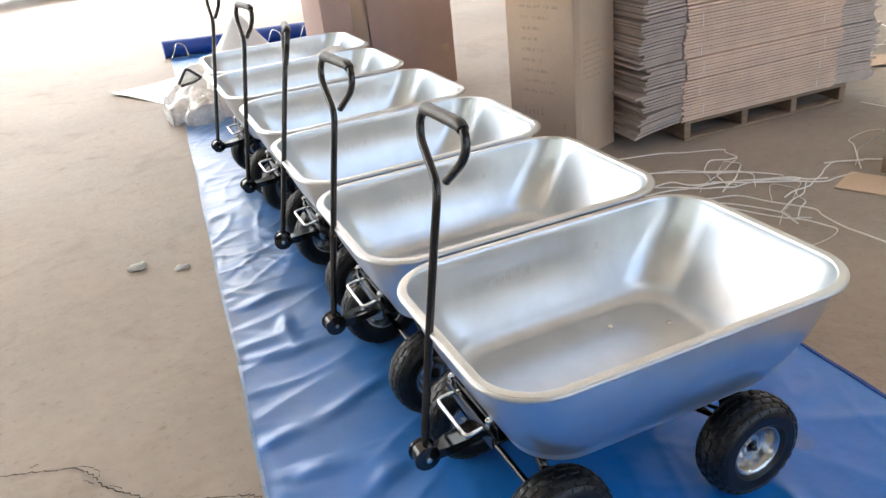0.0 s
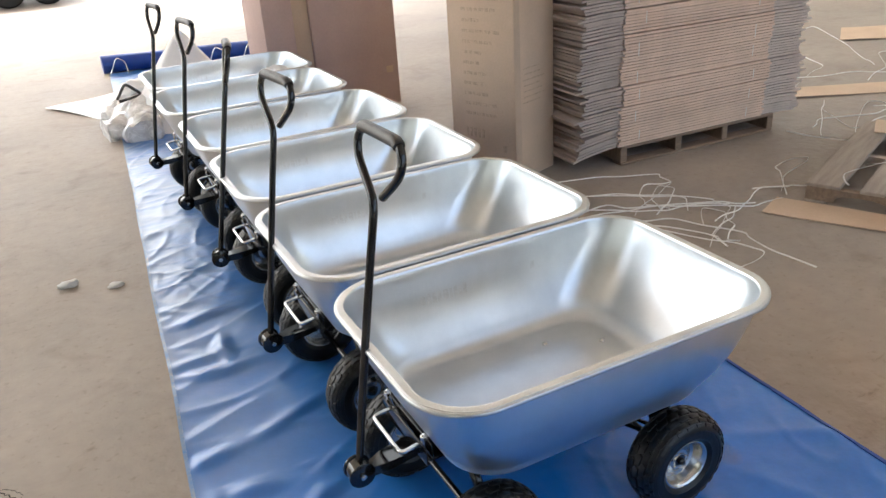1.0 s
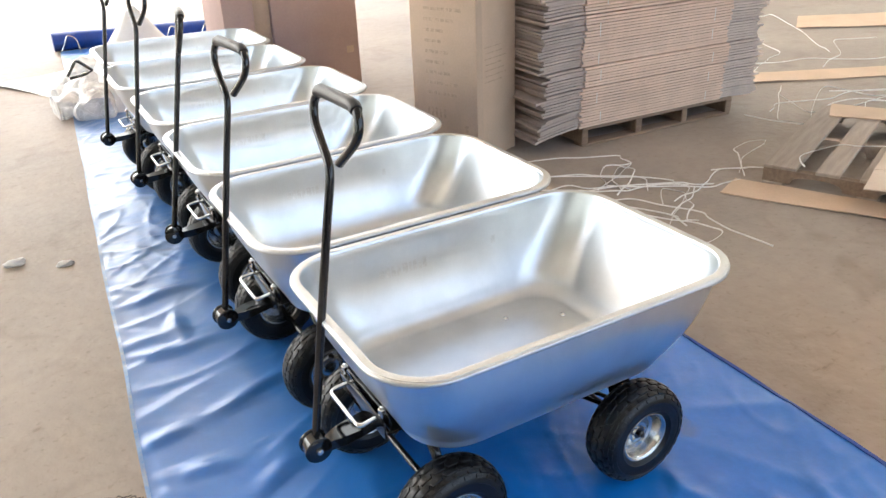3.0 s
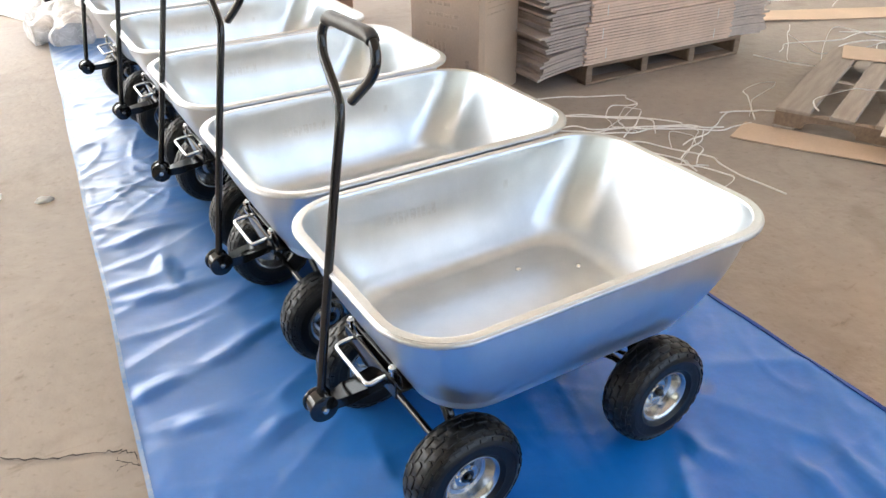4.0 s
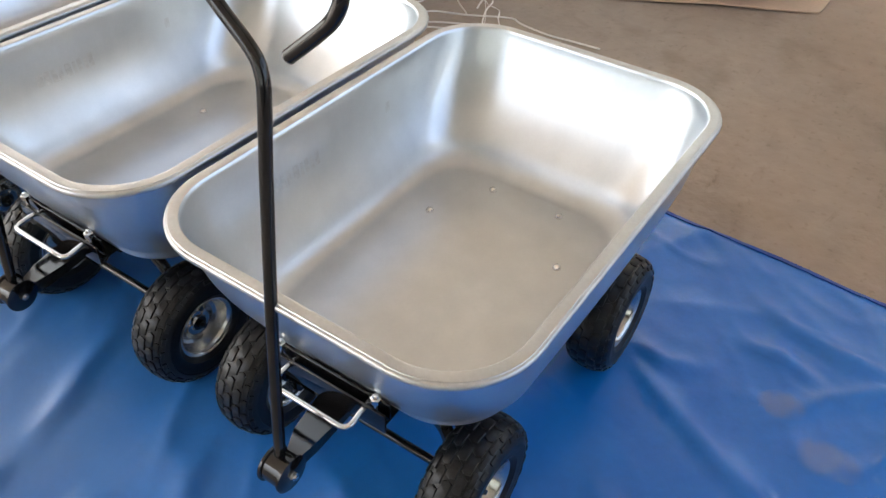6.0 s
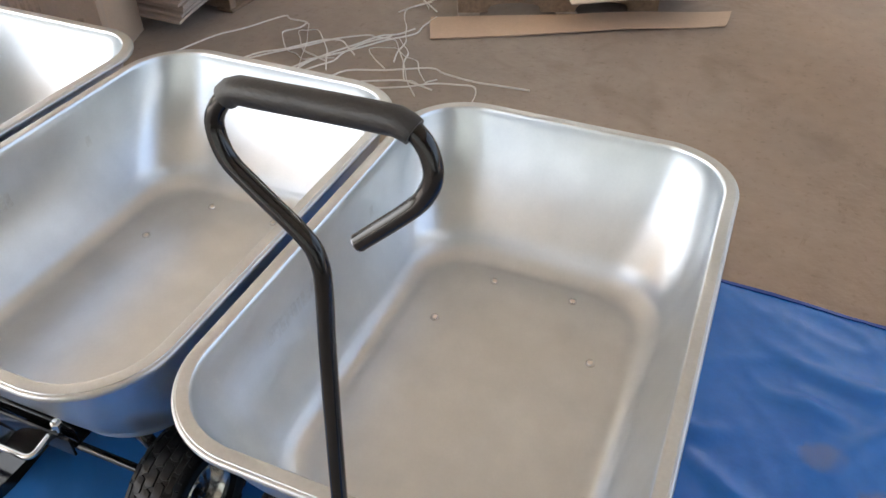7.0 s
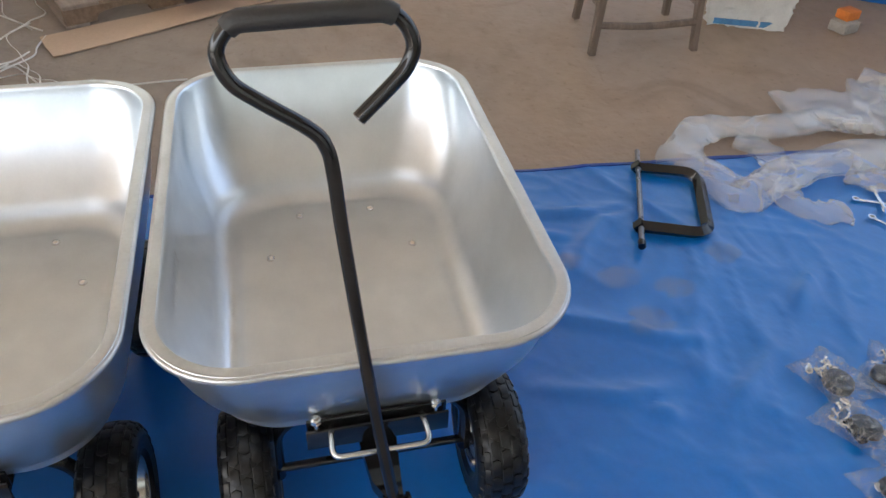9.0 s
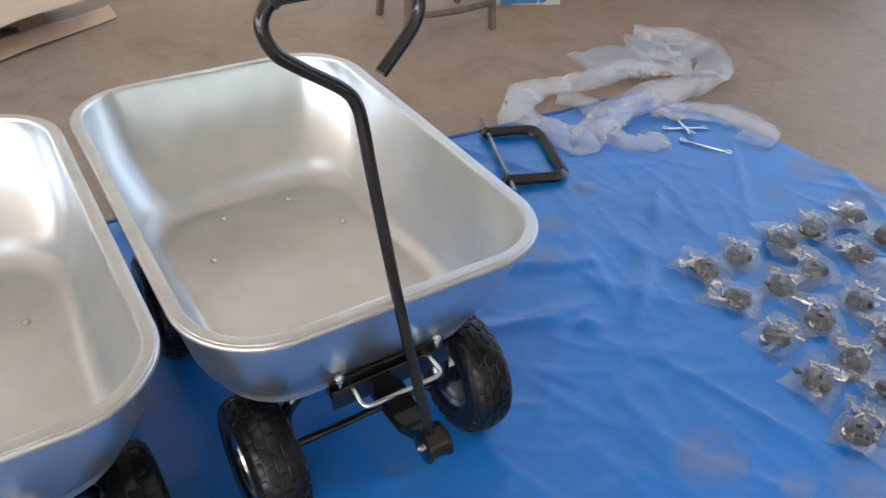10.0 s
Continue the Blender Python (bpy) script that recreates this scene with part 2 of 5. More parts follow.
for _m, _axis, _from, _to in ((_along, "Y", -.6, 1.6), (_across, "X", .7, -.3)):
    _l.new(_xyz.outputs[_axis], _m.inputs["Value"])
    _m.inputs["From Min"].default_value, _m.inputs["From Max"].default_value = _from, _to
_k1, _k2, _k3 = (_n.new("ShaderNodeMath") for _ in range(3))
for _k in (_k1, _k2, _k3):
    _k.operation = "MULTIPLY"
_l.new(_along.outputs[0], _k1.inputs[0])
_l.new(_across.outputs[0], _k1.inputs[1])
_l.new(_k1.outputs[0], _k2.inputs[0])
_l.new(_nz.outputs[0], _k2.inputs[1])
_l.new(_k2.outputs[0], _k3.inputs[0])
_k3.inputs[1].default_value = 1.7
# sheen painted in: a greyer, paler blue towards the far left of the sheet
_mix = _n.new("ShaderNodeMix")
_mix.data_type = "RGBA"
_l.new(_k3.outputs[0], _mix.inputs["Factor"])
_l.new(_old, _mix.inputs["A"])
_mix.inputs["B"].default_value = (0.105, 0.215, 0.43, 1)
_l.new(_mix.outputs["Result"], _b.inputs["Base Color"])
HEM = material("blue_tarpaulin_hem", (0.06, 0.22, 0.52), 0.4, 0, 0.2, 14, 70, 0.001, 40, tint=(0.36, 0.40, 0.44))
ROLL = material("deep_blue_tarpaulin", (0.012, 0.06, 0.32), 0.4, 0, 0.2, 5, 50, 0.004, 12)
DUST = material("dried_dust", (0.50, 0.49, 0.49), 0.5, 0, 0.12, 3, 20, spec=1.0)
_n, _l = DUST.node_tree.nodes, DUST.node_tree.links
_co, _g, _nz = _n.new("ShaderNodeTexCoord"), _n.new("ShaderNodeTexGradient"), _n.new("ShaderNodeTexNoise")
_g.gradient_type = "SPHERICAL"
_nz.inputs["Scale"].default_value, _nz.inputs["Detail"].default_value = 1.6, 4
_l.new(_co.outputs["Object"], _g.inputs[0])
_add = _n.new("ShaderNodeVectorMath")
_oi = _n.new("ShaderNodeObjectInfo")
_l.new(_co.outputs["Object"], _add.inputs[0])
_l.new(_oi.outputs["Location"], _add.inputs[1])
_l.new(_add.outputs[0], _nz.inputs["Vector"])
_m1 = _n.new("ShaderNodeMath")
_m1.operation = "MULTIPLY_ADD"
_l.new(_nz.outputs[0], _m1.inputs[0])
_m1.inputs[1].default_value = 2.4
_m1.inputs[2].default_value = -0.80
_m2 = _n.new("ShaderNodeMath")
_m2.operation, _m2.use_clamp = "MULTIPLY", True
_m0 = _n.new("ShaderNodeMath")
_m0.operation, _m0.use_clamp = "SUBTRACT", True
_l.new(_g.outputs["Fac"], _m0.inputs[0])
_m0.inputs[1].default_value = 0.25
_l.new(_m0.outputs[0], _m2.inputs[0])
_l.new(_m1.outputs[0], _m2.inputs[1])
_m3 = _n.new("ShaderNodeMath")
_m3.operation, _m3.use_clamp = "MULTIPLY", True
_l.new(_m2.outputs[0], _m3.inputs[0])
_m3.inputs[1].default_value = 1.5
_m4 = _n.new("ShaderNodeMath")
_m4.operation = "MINIMUM"
_l.new(_m3.outputs[0], _m4.inputs[0])
_m4.inputs[1].default_value = 0.22
_tr, _mx = _n.new("ShaderNodeBsdfTransparent"), _n.new("ShaderNodeMixShader")
_l.new(_m4.outputs[0], _mx.inputs[0])
_l.new(_tr.outputs[0], _mx.inputs[1])
_l.new(_n["Principled BSDF"].outputs[0], _mx.inputs[2])
_l.new(_mx.outputs[0], _n["Material Output"].inputs[0])
KRAFT = material("kraft_cardboard", (0.60, 0.45, 0.32), 0.75, 0, 0.10, 5, 90, 0.0008, 120, obj_random=0.06)
KRAFT_PALE = material("pale_cardboard_edge", (0.78, 0.59, 0.46), 0.8, 0, 0.14, 6, 120, 0.001, 100, island=0.16)
KRAFT_GREY = material("grey_cardboard_edge", (0.51, 0.43, 0.375), 0.85, 0, 0.2, 8, 140, 0.0015, 130, island=0.2)
KRAFT_DARK = material("red_brown_cardboard", (0.50, 0.36, 0.31), 0.7, 0, 0.10, 4, 60, 0.0008, 90)
PRINT = material("faded_brown_print", (0.53, 0.395, 0.28), 0.8, 0, 0.3, 40, 120)
TAPE = material("pale_packing_tape", (0.56, 0.42, 0.30), 0.4, 0, 0.08, 8, 60)
LABEL = material("white_paper", (0.72, 0.72, 0.70), 0.7, 0, 0.06, 20, 90)
WOOD = material("weathered_wood", (0.37, 0.31, 0.255), 0.8, 0, 0.22, 4, 60, 0.002, 40, stretch=(1, 12, 12), obj_random=0.12)
WOOD_DARK = material("dark_stained_wood", (0.18, 0.135, 0.105), 0.6, 0, 0.4, 5, 50, 0.002, 40, stretch=(10, 10, 1))
ROPE = material("white_plastic_strapping", (0.80, 0.79, 0.76), 0.4, 0, 0.08, 20, 90)
FILM_BAG = film_material("clear_bag_film", 0.0, 0.05, 22, 0.05, 0.03, 0.34, 0.015, 0.26)
FILM = film_material("clear_film", 0.17, 0.30, 4, 0.16, 0.0015, 0.26, 0.05, 0.08)
FILM_MILKY = film_material("milky_film", 0.42, 0.85, 10, 0.15, 0.008, 0.3, 0.1, 0.2)
SHEET_PALE = material("pale_torn_cardboard", (0.66, 0.55, 0.44), 0.8, 0, 0.10, 4, 70, 0.001, 90)
WOOD_RED = material("brown_raw_wood", (0.27, 0.195, 0.135), 0.8, 0, 0.3, 4, 50, 0.002, 40, stretch=(1, 12, 12), obj_random=0.1)
SHEET_WHITE = material("white_foam_sheet", (0.90, 0.90, 0.90), 0.5, 0, 0.05, 4, 40, 0.003, 10)
SACK = material("white_woven_sack", (0.68, 0.68, 0.66), 0.7, 0, 0.12, 9, 120, 0.003, 60)
SACK_BLUE = material("blue_print", (0.08, 0.24, 0.48), 0.6, 0, 0.2, 15, 90)
ORANGE = material("orange_painted_block", (0.72, 0.22, 0.04), 0.6, 0, 0.2, 12, 80, 0.001, 60)
BRICK = material("grey_brick", (0.38, 0.35, 0.31), 0.9, 0, 0.25, 12, 90, 0.003, 60)
WALL = material("grey_plaster", (0.50, 0.51, 0.48), 0.85, 0, 0.12, 0.7, 20, 0.003, 20)
ROOF = material("grey_roof_sheet", (0.84, 0.785, 0.70), 0.7, 0, 0.12, 0.6, 12)
ADDED_SKYLIGHT = bpy.data.materials.new("milky_roof_panel")
ADDED_SKYLIGHT.use_nodes = True
_n = ADDED_SKYLIGHT.node_tree.nodes
_t = _n.new("ShaderNodeBsdfTranslucent")
_t.inputs[0].default_value = (0.86, 0.88, 0.86, 1)
ADDED_SKYLIGHT.node_tree.links.new(_t.outputs[0], _n["Material Output"].inputs[0])
ADDED_SIDELIGHT = ADDED_SKYLIGHT.copy()
ADDED_SIDELIGHT.name = "pale_green_fibreglass"
[q for q in ADDED_SIDELIGHT.node_tree.nodes if q.type == "BSDF_TRANSLUCENT"][0].inputs[0].default_value = (0.56, 0.58, 0.565, 1)
BIN_BLUE = material("blue_painted_steel", (0.015, 0.12, 0.42), 0.38, 0, 0.15, 3, 40, 0.0006, 30)
CRACK = material("dark_crack", (0.05, 0.04, 0.035), 0.95, 0, 0.3, 20, 90)
CAR_PAINT = material("dark_car_paint", (0.03, 0.03, 0.035), 0.3, 0, 0.2, 2, 40)


# ---- mesh tools ----
def thing(name, m=None, label="", category="", group=""):
    ob = new(name)
    ob.matrix_world = m or Matrix()
    return tagged(ob, label, category, group)


def mesh_of(bm, mats, smooth=True):
    bmesh.ops.recalc_face_normals(bm, faces=bm.faces)
    me = bpy.data.meshes.new("mesh")
    bm.to_mesh(me)
    bm.free()
    for mt in (mats if isinstance(mats, (list, tuple)) else [mats]):
        me.materials.append(mt)
    if smooth:
        for p in me.polygons:
            p.use_smooth = True
        me.set_sharp_from_angle(angle=radians(38))
    return me


def part(name, bm, mat, parent=None, label="", smooth=True):
    ob = new(name, mesh_of(bm, mat, smooth) if isinstance(bm, bmesh.types.BMesh) else bm)
    if parent is not None:
        ob.parent = parent
    return tagged(ob, label)


def box(x0, x1, y0, y1, z0, z1, bevel=0.0, segs=2, bm=None, m=None):
    own = bmesh.new()
    bmesh.ops.create_cube(own, size=1)
    for v in own.verts:
        v.co = Vector((x0 + (v.co.x + .5) * (x1 - x0), y0 + (v.co.y + .5) * (y1 - y0), z0 + (v.co.z + .5) * (z1 - z0)))
    if bevel:
        bmesh.ops.bevel(own, geom=own.edges[:], offset=bevel, segments=segs, affect="EDGES", profile=.5)
    if m is not None:
        own.transform(m)
    return own if bm is None else join(bm, own)


def join(bm, other):
    me = bpy.data.meshes.new("tmp")
    other.to_mesh(me)
    other.free()
    bm.from_mesh(me)
    bpy.data.meshes.remove(me)
    return bm


def skin(rings, closed_ring=True, cap=True, bm=None, mat_index=0):
    """Faces between successive rings of equally many points."""
    bm = bm or bmesh.new()
    vs = [[bm.verts.new(p) for p in r] for r in rings]
    n = len(vs[0])
    for a, b in zip(vs, vs[1:]):
        for i in range(n if closed_ring else n - 1):
            f = bm.faces.new((a[i], a[(i + 1) % n], b[(i + 1) % n], b[i]))
            f.material_index = mat_index
    if cap and closed_ring:
        for r in (vs[0], vs[-1]):
            bm.faces.new(r).material_index = mat_index
    return bm


def lathe(profile, segs=32, axis="z", m=None, bm=None, cap=True):
    """Turns (radius, height) pairs about an axis."""
    rings = []
    for r, h in profile:
        ring = []
        for i in range(segs):
            a = 2 * math.pi * i / segs
            p = (r * math.cos(a), r * math.sin(a), h)
            ring.append({"z": p, "y": (p[0], p[2], p[1]), "x": (p[2], p[0], p[1])}[axis])
        rings.append(ring)
    own = skin(rings, cap=cap)
    if m is not None:
        own.transform(m)
    return own if bm is None else join(bm, own)


def fillet(points, radius, segs=6):
    """A polyline with its corners rounded."""
    pts = [Vector(p) for p in points]
    out = [pts[0]]
    for a, b, c in zip(pts, pts[1:], pts[2:]):
        d = min(radius, (a - b).length * .49, (c - b).length * .49)
        p, q = b + (a - b).normalized() * d, b + (c - b).normalized() * d
        for i in range(segs + 1):
            t = i / segs
            out.append(p * (1 - t) ** 2 + b * 2 * t * (1 - t) + q * t * t)
    return out + [pts[-1]]


def tube(points, radius, segs=10, flat=1.0, bm=None, twist=0.0):
    """A round bar along a polyline; radius may be a function of 0..1."""
    pts = [Vector(p) for p in points]
    rings, up = [], None
    for i, p in enumerate(pts):
        d = (pts[min(i + 1, len(pts) - 1)] - pts[max(i - 1, 0)]).normalized()
        if up is None:
            up = d.orthogonal().normalized()
        up = (up - d * up.dot(d)).normalized()
        side = d.cross(up)
        r = radius(i / (len(pts) - 1)) if callable(radius) else radius
        rings.append([p + r * (math.cos(a) * up + flat * math.sin(a) * side)
                      for a in (twist + 2 * math.pi * k / segs for k in range(segs))])
    own = skin(rings)
    return own if bm is None else join(bm, own)


def smooth_path(points, steps=8):
    """A Catmull-Rom line through points."""
    p = [Vector(q) for q in points]
    p = [2 * p[0] - p[1]] + p + [2 * p[-1] - p[-2]]
    out = []
    for a, b, c, d in zip(p, p[1:], p[2:], p[3:]):
        for i in range(steps):
            t = i / steps
            out.append(.5 * (2 * b + (c - a) * t + (2 * a - 5 * b + 4 * c - d) * t * t + (3 * b - a - 3 * c + d) * t ** 3))
    return out + [p[-2]]


def round_rect(cx, cy, hx, hy, r, z, corner=16, side=8):
    """Points of a rounded rectangle at height z."""
    pts = []
    quads = [(1, 1, 0), (-1, 1, 90), (-1, -1, 180), (1, -1, 270)]
    for k, (sx, sy, a0) in enumerate(quads):
        ox, oy = cx + sx * (hx - r), cy + sy * (hy - r)
        arc = [(ox + r * math.cos(radians(a0 + 90 * i / corner)), oy + r * math.sin(radians(a0 + 90 * i / corner))) for i in range(corner + 1)]
        pts += arc
        nsx, nsy, na = quads[(k + 1) % 4]
        ex = cx + nsx * (hx - r) + r * math.cos(radians(na))
        ey = cy + nsy * (hy - r) + r * math.sin(radians(na))
        lx, ly = arc[-1]
        pts += [(lx + (ex - lx) * i / side, ly + (ey - ly) * i / side) for i in range(1, side)]
    return [Vector((x, y, z)) for x, y in pts]


# ---- the setting ----
def build_setting():
    bm = bmesh.new()
    bmesh.ops.create_grid(bm, x_segments=8, y_segments=8, size=300)
    ground = part("ground", bm, FLOOR)
    tagged(ground, "dusty tan concrete floor running out into the yard", "floor", kind="structure")
    # the walls are out of view, added to shape the daylight and reflections
    # a shed, open to the yard at its far end and along one side
    w = part("wall_east", box(13.0, 13.25, -5.4, 14.1, 0, 5.99, .01), WALL)
    tagged(w, "plain grey plaster wall, unseen, added to block light", "wall", kind="structure")
    bm = box(-8.25, -8.005, -9.0, 3.0, 0, 1.2, .01)
    box(-8.25, -8.005, -9.0, 3.0, 4.4, 6.1, .01, bm=bm)
    for y0, y1 in ((-9.0, -7.0), (2.75, 3.0)):
        box(-8.25, -8.005, y0, y1, 1.202, 4.398, .01, bm=bm)
    w = part("wall_west", bm, WALL)
    tagged(w, "unseen grey plaster side wall, added with a tall band of translucent panels", "wall", kind="structure")
    # unseen translucent band, added to brighten the shed from the west
    w = part("window_1", box(-8.14, -8.12, -6.995, 2.745, 1.205, 4.395), ADDED_SIDELIGHT)
    tagged(w, "pale green translucent wall panels, unseen, added to brighten the shed", "window", kind="structure")
    # unseen end wall and return, added to keep the south-west dark
    bm = box(-8.0, -2.0, -9.25, -9.005, 0, 5.995, .01)
    box(-2.24, -2.0, -9.0, -5.4, 0, 5.995, .01, bm=bm)
    w = part("wall_south", bm, WALL)
    tagged(w, "plain grey plaster end wall beside a wide open bay, unseen, added to block light", "wall", kind="structure")
    # sheet roof: closed over the carts, with translucent strips towards the far side and the yard
    strips = ((-3.6, -2.0), (1.4, 3.0), (6.2, 7.8), (10.6, 12.6))
    # the roof is out of view, added and cut to shape the light
    bm = bmesh.new()
    for y0, y1 in zip((-5.4, *(b for _, b in strips)), (*(a for a, _ in strips), 14.2)):
        box(-8, 13.3, y0, y1, 6.0, 6.12, bm=bm)
    box(-8, -2.0, -9.2, -5.402, 6.0, 6.12, bm=bm)
    for k, (y0, y1) in enumerate(strips):
        box(-8, 9.4, y0, y1, 6.002, 6.118, bm=bm)
    r = part("ceiling", bm, ROOF)
    tagged(r, "grey sheet roof with translucent strips, unseen, added to block the sky", "ceiling", kind="structure")
    # unseen light panels, added to brighten the far side of the shed
    for k, (y0, y1, x0, x1) in enumerate([(a, b, 9.41, 13.2) for a, b in strips]):
        g = part(f"skylight_{k + 1}", box(x0, x1, y0 + .005, y1 - .005, 6.03, 6.05), ADDED_SKYLIGHT)
        tagged(g, "unseen milky translucent roof panel, added to let daylight in", "skylight", kind="structure")
    # crack and loose crumbs of concrete
    bm = bmesh.new()
    random.seed(4)
    main = ((-1.30, .89), (-1.181, .852), (-1.118, .832), (-1.039, .798), (-.977, .777), (-.936, .728), (-.916, .684), (-.895, .636), (-.831, .566), (-.788, .517), (-.694, .449), (-.596, .412), (-.530, .382), (-.505, .360), (-.500, .305))
    branches = (((-.977, .777), (-.930, .752), (-.905, .716), (-.912, .684)), ((-.936, .728), (-.948, .700), (-.925, .668)), ((-.895, .636), (-.868, .628), (-.850, .600)),
                ((-.530, .382), (-.545, .352), (-.520, .330), (-.500, .305)), ((-.520, .330), (-.552, .318)), ((-1.118, .832), (-1.100, .850), (-1.070, .853)))
    for width, pts in [(.0052, main)] + [(.0032, q) for q in branches]:
        line = []
        for a, b in zip(pts, pts[1:]):
            for i in range(7):
                t = i / 7
                line.append((a[0] + (b[0] - a[0]) * t + random.uniform(-.004, .004), a[1] + (b[1] - a[1]) * t + random.uniform(-.004, .004)))
        line.append(pts[-1])
        left = [Vector((x, y, .0035)) for x, y in line]
        right = [p + Vector((random.uniform(.1, .7), random.uniform(.3, 1), 0)) * width for p in left]
        skin([[p, q] for p, q in zip(left, right)], closed_ring=False, bm=bm)
    c = part("floor_crack", bm, CRACK, smooth=False)
    tagged(c, "dark jagged branching crack in the concrete floor", "crack", kind="structure")
    for k, (x, y, s, mt) in enumerate(((-.672, 2.092, .034, LABEL), (-.493, 1.967, .025, LABEL))):
        bm = bmesh.new()
        bmesh.ops.create_icosphere(bm, subdivisions=3, radius=1)
        for v in bm.verts:
            v.co *= 1 + .5 * noise.noise(v.co * 1.7 + Vector((k * 9, 0, 0)))
            v.co = Vector((v.co.x * s * 1.3, v.co.y * s * .7, max(v.co.z * s * .55, -s * .3) + s * .3))
        o = part("paper_scrap", bm, mt)
        o.location = (x, y, 0)
        tagged(o, "small crumpled scrap of white paper on the floor", "paper scrap", "scraps on the floor")


build_setting()


# ---- blue tarpaulin under the carts ----
def tarp_left(y):
    return -.522 + .0848 * y


def tarp_right(y):
    return 1.203 + .050 * y


def crease(x, y, angle, across, along, seed, sharp, cut=.0):
    """Long narrow folds that run in one main direction, here and there."""
    c, d = math.cos(radians(angle)), math.sin(radians(angle))
    u, v = x * c + y * d, -x * d + y * c
    gate = noise.noise(Vector((x * 1.3, y * 1.3, seed + 20))) - cut
    if gate <= -.2:
        return 0
    bend = .35 * noise.noise(Vector((u * .8, v * .8, seed + 3)))
    n = noise.noise(Vector((u * along + bend, (v + bend * .5) * across, seed)))
    k = 1 - abs(n) * sharp
    return k * k * min(.6, gate + .2) if k > 0 else 0


FOLDS_NEAR = (((.99, -.50), (.94, -.59), (.91, -.70), (.91, -.79), (.93, -.92)), ((.62, -.34), (.52, -.49), (.47, -.58), (.40, -.74)), ((.83, -.51), (.83, -.60), (.80, -.70)),
              ((.66, -.65), (.77, -.72), (.85, -.81), (.89, -.92)), ((.69, -.31), (.66, -.39), (.70, -.46)), ((.28, -.40), (.21, -.60), (.22, -.74)),
              ((.17, -.65), (.13, -.71)), ((.11, -.81), (.19, -.92), (.27, -1.03)), ((.52, -.55), (.45, -.63), (.38, -.76), (.34, -.89)), ((.55, -1.32), (.40, -1.16)))
FOLDS_LEFT = (((-.48, .54), (-.38, .56), (-.31, .57)), ((-.27, .58), (-.18, .60), (-.09, .64), (.04, .68)), ((-.42, 1.06), (-.33, 1.02), (-.24, 1.00), (-.15, 1.02), (-.03, 1.01)),
              ((-.25, .19), (-.16, .25), (-.08, .27)), ((-.34, 1.41), (-.22, 1.45), (-.07, 1.46)), ((-.40, .37), (-.33, .36), (-.24, .34)), ((-.20, 1.29), (-.23, 1.16), (-.22, 1.02)))


def fold(x, y, line, width):
    """A soft ridge along a line, fading out at both ends."""
    best = 0
    n = len(line) - 1
    for i, ((ax, ay), (bx, by)) in enumerate(zip(line, line[1:])):
        if not (min(ax, bx) - .12 < x < max(ax, bx) + .12 and min(ay, by) - .12 < y < max(ay, by) + .12):
            continue
        dx, dy = bx - ax, by - ay
        t = max(0, min(1, ((x - ax) * dx + (y - ay) * dy) / (dx * dx + dy * dy)))
        d = ((x - ax - dx * t) * dy - (y - ay - dy * t) * dx) / math.hypot(dx, dy)
        along = math.hypot(x - ax - dx * t, y - ay - dy * t)
        s = (i + t) / n
        w = width * (1 if d > 0 else 1.8)
        best = max(best, math.exp(-(along / w) ** 2) * (.25 + math.sin(math.pi * s)))
    return best


def wrinkle(x, y):
    left = max(0, min(1, (.45 - x) / .5)) * max(0, min(1, (y + 1.3) / .8))
    h = .016 * crease(x, y, 28, 2.4, .7, 1, 7) + .013 * crease(x, y, -35, 2.8, .7, 5, 7) + .013 * crease(x, y, 70, 2.2, .6, 9, 7)
    h += .009 * crease(x, y, 12, 5, 1.6, 31, 8) + .009 * crease(x, y, -60, 5.5, 1.8, 35, 8) + .007 * crease(x, y, 75, 8, 2.4, 41, 6)
    if left:
        h = h * (1 - .35 * left) + left * (.011 * crease(x, y, 34, 3.2, .9, 12, 4.0, -.1) + .010 * crease(x, y, 4, 4.4, 1.1, 15, 6, -.1) + .010 * crease(x, y, 58, 6, 2.0, 18, 4, -.1) + .006 * crease(x, y, -8, 9, 1.6, 23, 9, 0))
    if -1.5 < y < 0 and x > 0:
        h = .8 * h + .006 * crease(x, y, 50, 9, 2.5, 51, 7, -.1) + .006 * crease(x, y, -20, 10, 3, 57, 7, -.1) + .014 * max(fold(x, y, f, .017) for f in FOLDS_NEAR)
    elif 0 <= y < 1.6 and x < .2:
        h += .012 * max(fold(x, y, f, .020) for f in FOLDS_LEFT)
    return h + .005 * noise.noise(Vector((x * 2.3, y * 2.3, 0))) * (.6 + left) + .0016 * noise.noise(Vector((x * 7, y * 7, 4)))


